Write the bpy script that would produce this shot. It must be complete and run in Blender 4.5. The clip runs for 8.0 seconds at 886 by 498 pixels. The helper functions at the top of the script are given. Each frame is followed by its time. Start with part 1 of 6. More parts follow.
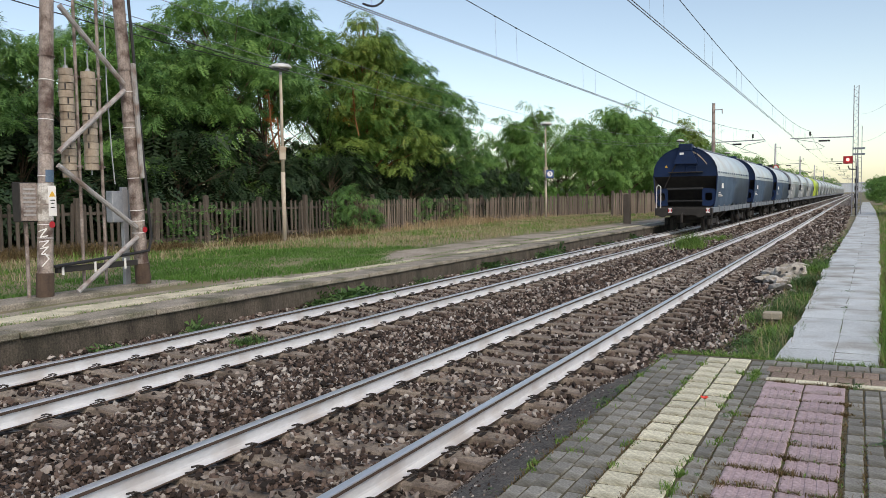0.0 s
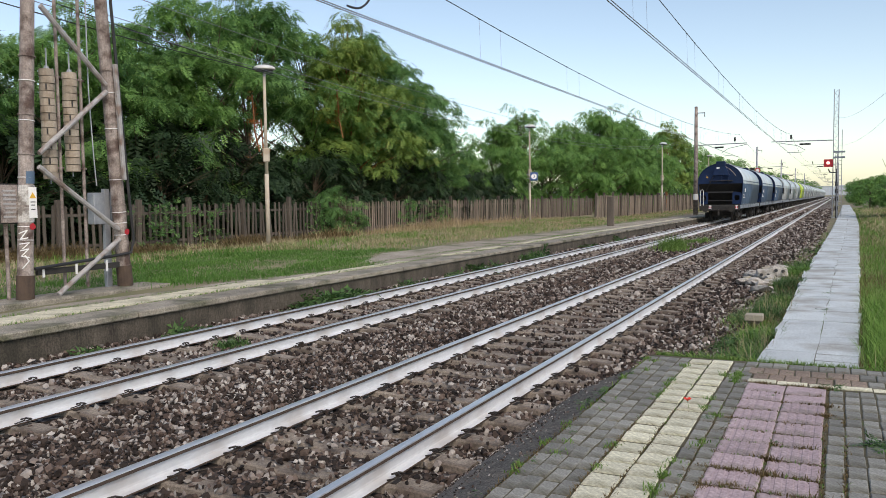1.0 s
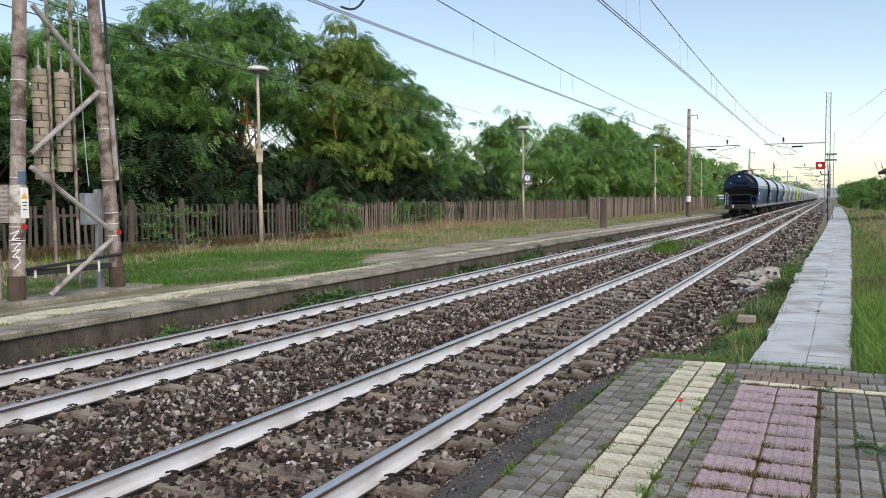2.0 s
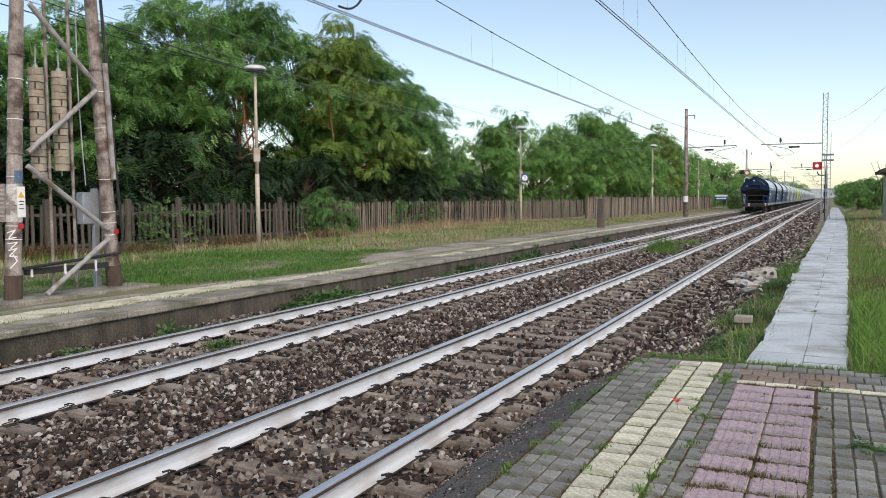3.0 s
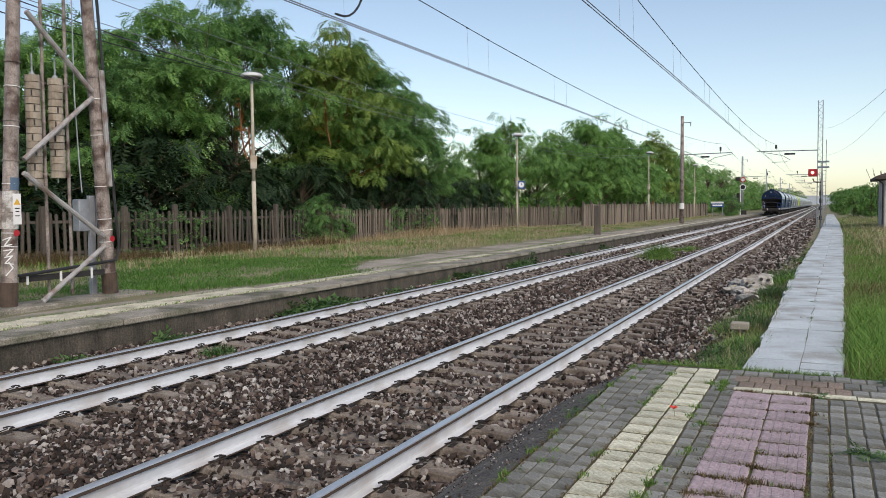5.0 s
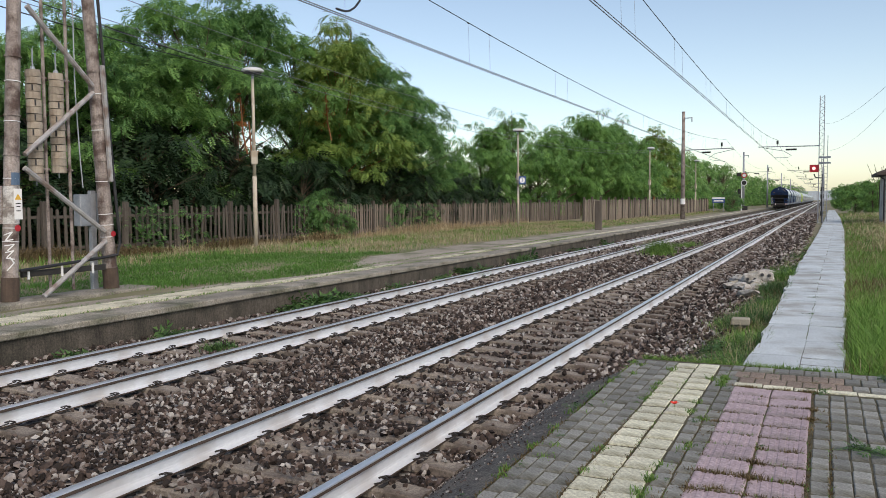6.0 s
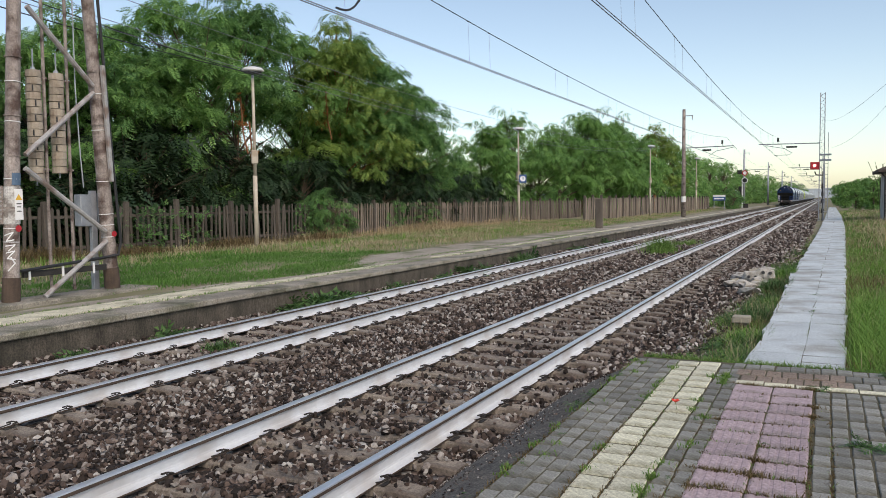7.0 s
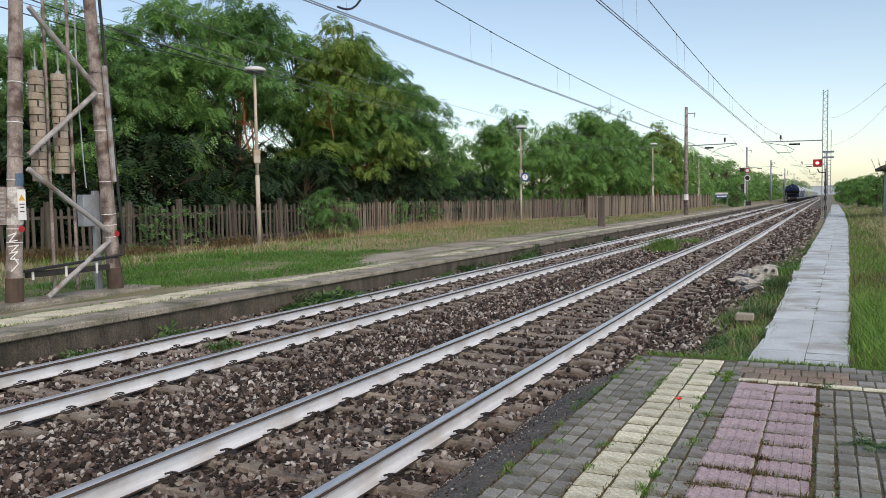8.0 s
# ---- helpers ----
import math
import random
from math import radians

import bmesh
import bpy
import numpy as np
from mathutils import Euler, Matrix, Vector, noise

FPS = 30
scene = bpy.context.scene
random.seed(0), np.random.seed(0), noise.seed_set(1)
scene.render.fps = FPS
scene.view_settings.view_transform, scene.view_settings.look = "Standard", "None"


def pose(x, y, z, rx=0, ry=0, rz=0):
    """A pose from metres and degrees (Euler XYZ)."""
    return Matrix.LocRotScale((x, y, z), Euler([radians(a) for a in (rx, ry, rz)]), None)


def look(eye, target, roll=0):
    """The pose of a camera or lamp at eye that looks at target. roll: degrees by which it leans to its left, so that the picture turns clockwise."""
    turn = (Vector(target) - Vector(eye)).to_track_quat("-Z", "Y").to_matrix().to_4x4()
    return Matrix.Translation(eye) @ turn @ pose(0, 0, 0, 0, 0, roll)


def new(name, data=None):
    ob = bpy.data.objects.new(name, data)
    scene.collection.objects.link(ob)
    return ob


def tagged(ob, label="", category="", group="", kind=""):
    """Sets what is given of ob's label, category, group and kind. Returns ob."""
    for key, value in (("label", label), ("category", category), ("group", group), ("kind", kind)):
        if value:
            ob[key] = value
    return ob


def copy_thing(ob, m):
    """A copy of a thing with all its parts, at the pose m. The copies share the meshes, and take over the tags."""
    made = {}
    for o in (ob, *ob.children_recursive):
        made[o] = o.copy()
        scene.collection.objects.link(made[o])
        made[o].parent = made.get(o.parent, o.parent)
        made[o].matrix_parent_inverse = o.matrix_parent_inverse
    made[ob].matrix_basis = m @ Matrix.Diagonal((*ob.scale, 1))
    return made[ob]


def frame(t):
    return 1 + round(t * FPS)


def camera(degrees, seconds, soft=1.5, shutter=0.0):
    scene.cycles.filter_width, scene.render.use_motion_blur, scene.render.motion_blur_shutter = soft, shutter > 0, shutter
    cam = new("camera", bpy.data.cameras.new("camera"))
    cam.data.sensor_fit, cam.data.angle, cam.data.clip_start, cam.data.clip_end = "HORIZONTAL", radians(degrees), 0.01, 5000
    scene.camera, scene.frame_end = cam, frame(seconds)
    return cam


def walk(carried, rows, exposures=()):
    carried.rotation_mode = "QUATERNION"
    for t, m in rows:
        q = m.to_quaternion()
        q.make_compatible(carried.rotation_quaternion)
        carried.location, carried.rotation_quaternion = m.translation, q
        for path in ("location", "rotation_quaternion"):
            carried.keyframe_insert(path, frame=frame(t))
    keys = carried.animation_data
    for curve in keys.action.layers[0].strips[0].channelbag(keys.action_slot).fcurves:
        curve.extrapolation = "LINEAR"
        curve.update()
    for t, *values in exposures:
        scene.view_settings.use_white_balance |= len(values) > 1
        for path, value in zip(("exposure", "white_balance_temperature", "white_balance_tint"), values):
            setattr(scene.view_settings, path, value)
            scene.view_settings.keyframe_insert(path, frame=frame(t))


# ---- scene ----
# camera: hand-held from one spot on the low platform, panning a little
EYE = Vector((0.0, 0.0, 2.010))
cam = camera(57.56, 8.0, soft=0.85)


def aim(yaw, pitch, roll):
    y, p = radians(yaw), radians(pitch)
    way = Vector((-math.sin(y) * math.cos(p), math.cos(y) * math.cos(p), -math.sin(p)))
    return look(EYE, EYE + way, roll)


PAN = (
    (0.0, 27.283, 3.700, -0.773),
    (0.5, 26.883, 3.665, -0.568),
    (1.0, 26.162, 3.554, -0.687),
    (1.5, 25.838, 3.476, -0.655),
    (3.0, 25.498, 3.485, -0.454),
    (3.5, 25.428, 3.501, -0.561),
    (4.0, 25.464, 3.103, -0.584),
    (4.5, 25.285, 2.873, -0.522),
    (6.0, 25.319, 3.323, -0.420),
    (6.5, 25.313, 3.311, -0.382),
    (7.0, 25.373, 3.411, -0.635),
    (7.5, 25.500, 3.437, -0.848),
    (8.0, 25.552, 3.494, -0.862),
)
TONE = ((0.0, -0.15, 7850, 10), (1.5, -0.06, 7600, 10), (3.5, -0.05, 7600, 10), (4.1, -0.20, 7550, 10), (8.0, -0.17, 7650, 10))
walk(cam, [(t, aim(a, b, c)) for t, a, b, c in PAN], TONE)

# light: bright clear evening sky, broad soft light from overhead
SUN_UP, SUN_ROUND = 44.0, 128.0
world = bpy.data.worlds.new("evening_sky")
scene.world = world
world.use_nodes = True
wn = world.node_tree.nodes
wl = world.node_tree.links
sky = wn.new("ShaderNodeTexSky")
sky.sky_type = "NISHITA"
sky.sun_disc = False
sky.sun_elevation = radians(SUN_UP)
sky.sun_rotation = radians(SUN_ROUND)
sky.air_density, sky.dust_density, sky.ozone_density = 0.85, 0.9, 0.95
wn["Background"].inputs[1].default_value = 0.222
wl.new(sky.outputs[0], wn["Background"].inputs[0])
sun = new("sun", bpy.data.lights.new("sun", "SUN"))
sun.data.energy, sun.data.angle, sun.data.color = 2.1, radians(36), (1.0, 0.94, 0.90)
_a, _e = radians(SUN_ROUND), radians(SUN_UP)
sun.matrix_world = look((math.sin(_a) * math.cos(_e) * 60, math.cos(_a) * math.cos(_e) * 60, math.sin(_e) * 60), (0, 0, 0))


# ---- materials ----
def ramp(nt, stops):
    r = nt.nodes.new("ShaderNodeValToRGB")
    el = r.color_ramp.elements
    while len(el) < len(stops):
        el.new(0.5)
    for e, (p, c) in zip(el, stops):
        e.position, e.color = p, (*c, 1)
    return r


def surface(name, a, b, scale=4.0, fine=60.0, rough=0.8, metal=0.0, bump=0.2, depth=0.004, per_object=0.0, island=0.0, stain=None, stain_scale=0.8, stretch=(1, 1, 1), coat=0.0, spec=0.5, speck=0.0):
    """Two-scale procedural surface: broad tone from a to b, fine grain and relief, stains, tone by piece."""
    m = bpy.data.materials.new(name)
    m.use_nodes = True
    nt = m.node_tree
    n, l = nt.nodes, nt.links
    p = n["Principled BSDF"]
    p.inputs["Roughness"].default_value, p.inputs["Metallic"].default_value = rough, metal
    p.inputs["Coat Weight"].default_value = coat
    p.inputs["Specular IOR Level"].default_value = spec
    tc = n.new("ShaderNodeTexCoord")
    mp = n.new("ShaderNodeMapping")
    mp.inputs["Scale"].default_value = stretch
    l.new(tc.outputs["Object"], mp.inputs[0])
    big, small = n.new("ShaderNodeTexNoise"), n.new("ShaderNodeTexNoise")
    for t, s, d in ((big, scale, 6), (small, fine, 4)):
        t.inputs["Scale"].default_value, t.inputs["Detail"].default_value = s, d
        l.new(mp.outputs[0], t.inputs["Vector"])
    mix = n.new("ShaderNodeMath")
    mix.operation = "MULTIPLY_ADD"
    mix.inputs[1].default_value = 0.45
    l.new(small.outputs[0], mix.inputs[0])
    sc = n.new("ShaderNodeMath")
    sc.operation = "MULTIPLY"
    sc.inputs[1].default_value = 0.6
    l.new(big.outputs[0], sc.inputs[0])
    l.new(sc.outputs[0], mix.inputs[2])
    r = ramp(nt, ((0.32, a), (0.70, b)))
    l.new(mix.outputs[0], r.inputs[0])
    col = r.outputs[0]
    if stain:
        st = n.new("ShaderNodeTexNoise")
        st.inputs["Scale"].default_value, st.inputs["Detail"].default_value = stain_scale, 8
        l.new(tc.outputs["Object"], st.inputs["Vector"])
        sr = ramp(nt, ((0.48, (0, 0, 0)), (0.66, (0.85, 0.85, 0.85))))
        l.new(st.outputs[0], sr.inputs[0])
        mx = n.new("ShaderNodeMix")
        mx.data_type = "RGBA"
        l.new(sr.outputs[0], mx.inputs[0])
        l.new(col, mx.inputs[6])
        mx.inputs[7].default_value = (*stain, 1)
        col = mx.outputs[2]
    if speck:
        sp = n.new("ShaderNodeTexNoise")
        sp.inputs["Scale"].default_value, sp.inputs["Detail"].default_value, sp.inputs["Roughness"].default_value = 38, 8, 0.75
        l.new(tc.outputs["Object"], sp.inputs["Vector"])
        rr = ramp(nt, ((0.40, (1 - speck, 1 - speck, 1 - speck)), (0.60, (1 + speck * 0.35,) * 3)))
        l.new(sp.outputs[0], rr.inputs[0])
        ml = n.new("ShaderNodeMix")
        ml.data_type, ml.blend_type = "RGBA", "MULTIPLY"
        ml.inputs[0].default_value = 1.0
        l.new(col, ml.inputs[6])
        l.new(rr.outputs[0], ml.inputs[7])
        col = ml.outputs[2]
    if per_object or island:
        src = n.new("ShaderNodeObjectInfo").outputs["Random"] if per_object else n.new("ShaderNodeNewGeometry").outputs["Random Per Island"]
        amount = per_object or island
        mr = n.new("ShaderNodeMapRange")
        mr.inputs["To Min"].default_value, mr.inputs["To Max"].default_value = 1 - amount, 1 + amount
        l.new(src, mr.inputs[0])
        hs = n.new("ShaderNodeHueSaturation")
        l.new(mr.outputs[0], hs.inputs["Value"])
        l.new(col, hs.inputs["Color"])
        col = hs.outputs[0]
    l.new(col, p.inputs["Base Color"])
    if bump:
        bp = n.new("ShaderNodeBump")
        bp.inputs["Strength"].default_value, bp.inputs["Distance"].default_value = bump, depth
        l.new(mix.outputs[0], bp.inputs["Height"])
        l.new(bp.outputs[0], p.inputs["Normal"])
    return m


def pebbles(name, cells):
    """Crushed stone: brown, grey and pale pieces; by cell on a bed, by island on loose stones."""
    m = bpy.data.materials.new(name)
    m.use_nodes = True
    nt = m.node_tree
    n, l = nt.nodes, nt.links
    p = n["Principled BSDF"]
    p.inputs["Roughness"].default_value = 0.9
    tc = n.new("ShaderNodeTexCoord")
    t = n.new("ShaderNodeTexNoise")
    t.inputs["Scale"].default_value, t.inputs["Detail"].default_value = 45, 5
    l.new(tc.outputs["Object"], t.inputs["Vector"])
    patch = n.new("ShaderNodeTexNoise")
    patch.inputs["Scale"].default_value, patch.inputs["Detail"].default_value = 0.9, 3
    l.new(tc.outputs["Object"], patch.inputs["Vector"])
    if cells:
        v = n.new("ShaderNodeTexVoronoi")
        v.inputs["Scale"].default_value = cells
        l.new(tc.outputs["Object"], v.inputs["Vector"])
        sep = n.new("ShaderNodeSeparateColor")
        l.new(v.outputs["Color"], sep.inputs[0])
        src = sep.outputs[0]
    else:
        src = n.new("ShaderNodeNewGeometry").outputs["Random Per Island"]
    add = n.new("ShaderNodeMath")
    add.operation = "MULTIPLY_ADD"
    add.inputs[1].default_value = 0.5
    l.new(patch.outputs[0], add.inputs[0])
    sub_ = n.new("ShaderNodeMath")
    sub_.operation = "SUBTRACT"
    sub_.inputs[1].default_value = 0.25
    l.new(src, sub_.inputs[0])
    l.new(sub_.outputs[0], add.inputs[2])
    r = ramp(nt, ((0.0, (0.014, 0.010, 0.008)), (0.40, (0.064, 0.043, 0.034)), (0.66, (0.172, 0.126, 0.105)), (0.84, (0.34, 0.30, 0.27)), (1.0, (0.54, 0.51, 0.475))))
    l.new(add.outputs[0], r.inputs[0])
    hs = n.new("ShaderNodeHueSaturation")
    mr = n.new("ShaderNodeMapRange")
    mr.inputs["To Min"].default_value, mr.inputs["To Max"].default_value = (0.55, 1.05) if cells else (0.5, 1.3)
    l.new(t.outputs[0], mr.inputs[0])
    l.new(mr.outputs[0], hs.inputs["Value"])
    l.new(r.outputs[0], hs.inputs["Color"])
    l.new(hs.outputs[0], p.inputs["Base Color"])
    bp = n.new("ShaderNodeBump")
    if cells:
        bp.inputs["Strength"].default_value, bp.inputs["Distance"].default_value = 1.0, 0.05
        bp.invert = True
        l.new(v.outputs["Distance"], bp.inputs["Height"])
    else:
        bp.inputs["Strength"].default_value, bp.inputs["Distance"].default_value = 0.4, 0.006
        l.new(t.outputs[0], bp.inputs["Height"])
    l.new(bp.outputs[0], p.inputs["Normal"])
    return m


def glow(name, colour, strength):
    m = bpy.data.materials.new(name)
    m.use_nodes = True
    p = m.node_tree.nodes["Principled BSDF"]
    p.inputs["Base Color"].default_value = (*colour, 1)
    p.inputs["Emission Color"].default_value = (*colour, 1)
    p.inputs["Emission Strength"].default_value = strength
    return m


def leafy(name, a, b, c, through_light=0.22, spread=0.45):
    """Leaves: tone by leaf, some light passing through."""
    m = bpy.data.materials.new(name)
    m.use_nodes = True
    nt = m.node_tree
    n, l = nt.nodes, nt.links
    p = n["Principled BSDF"]
    p.inputs["Roughness"].default_value = 0.55
    p.inputs["Specular IOR Level"].default_value = 0.3
    g = n.new("ShaderNodeNewGeometry")
    tc = n.new("ShaderNodeTexCoord")
    t = n.new("ShaderNodeTexNoise")
    t.inputs["Scale"].default_value, t.inputs["Detail"].default_value = 0.8, 4
    l.new(tc.outputs["Object"], t.inputs["Vector"])
    ad = n.new("ShaderNodeMath")
    ad.operation = "MULTIPLY_ADD"
    ad.inputs[1].default_value = spread
    l.new(g.outputs["Random Per Island"], ad.inputs[0])
    sc = n.new("ShaderNodeMath")
    sc.operation = "MULTIPLY"
    sc.inputs[1].default_value = 0.6
    l.new(t.outputs[0], sc.inputs[0])
    l.new(sc.outputs[0], ad.inputs[2])
    r = ramp(nt, ((0.2, a), (0.5, b), (0.8, c)))
    l.new(ad.outputs[0], r.inputs[0])
    l.new(r.outputs[0], p.inputs["Base Color"])
    tr = n.new("ShaderNodeBsdfTranslucent")
    l.new(r.outputs[0], tr.inputs[0])
    mx = n.new("ShaderNodeMixShader")
    mx.inputs[0].default_value = through_light
    l.new(p.outputs[0], mx.inputs[1])
    l.new(tr.outputs[0], mx.inputs[2])
    l.new(mx.outputs[0], n["Material Output"].inputs[0])
    return m


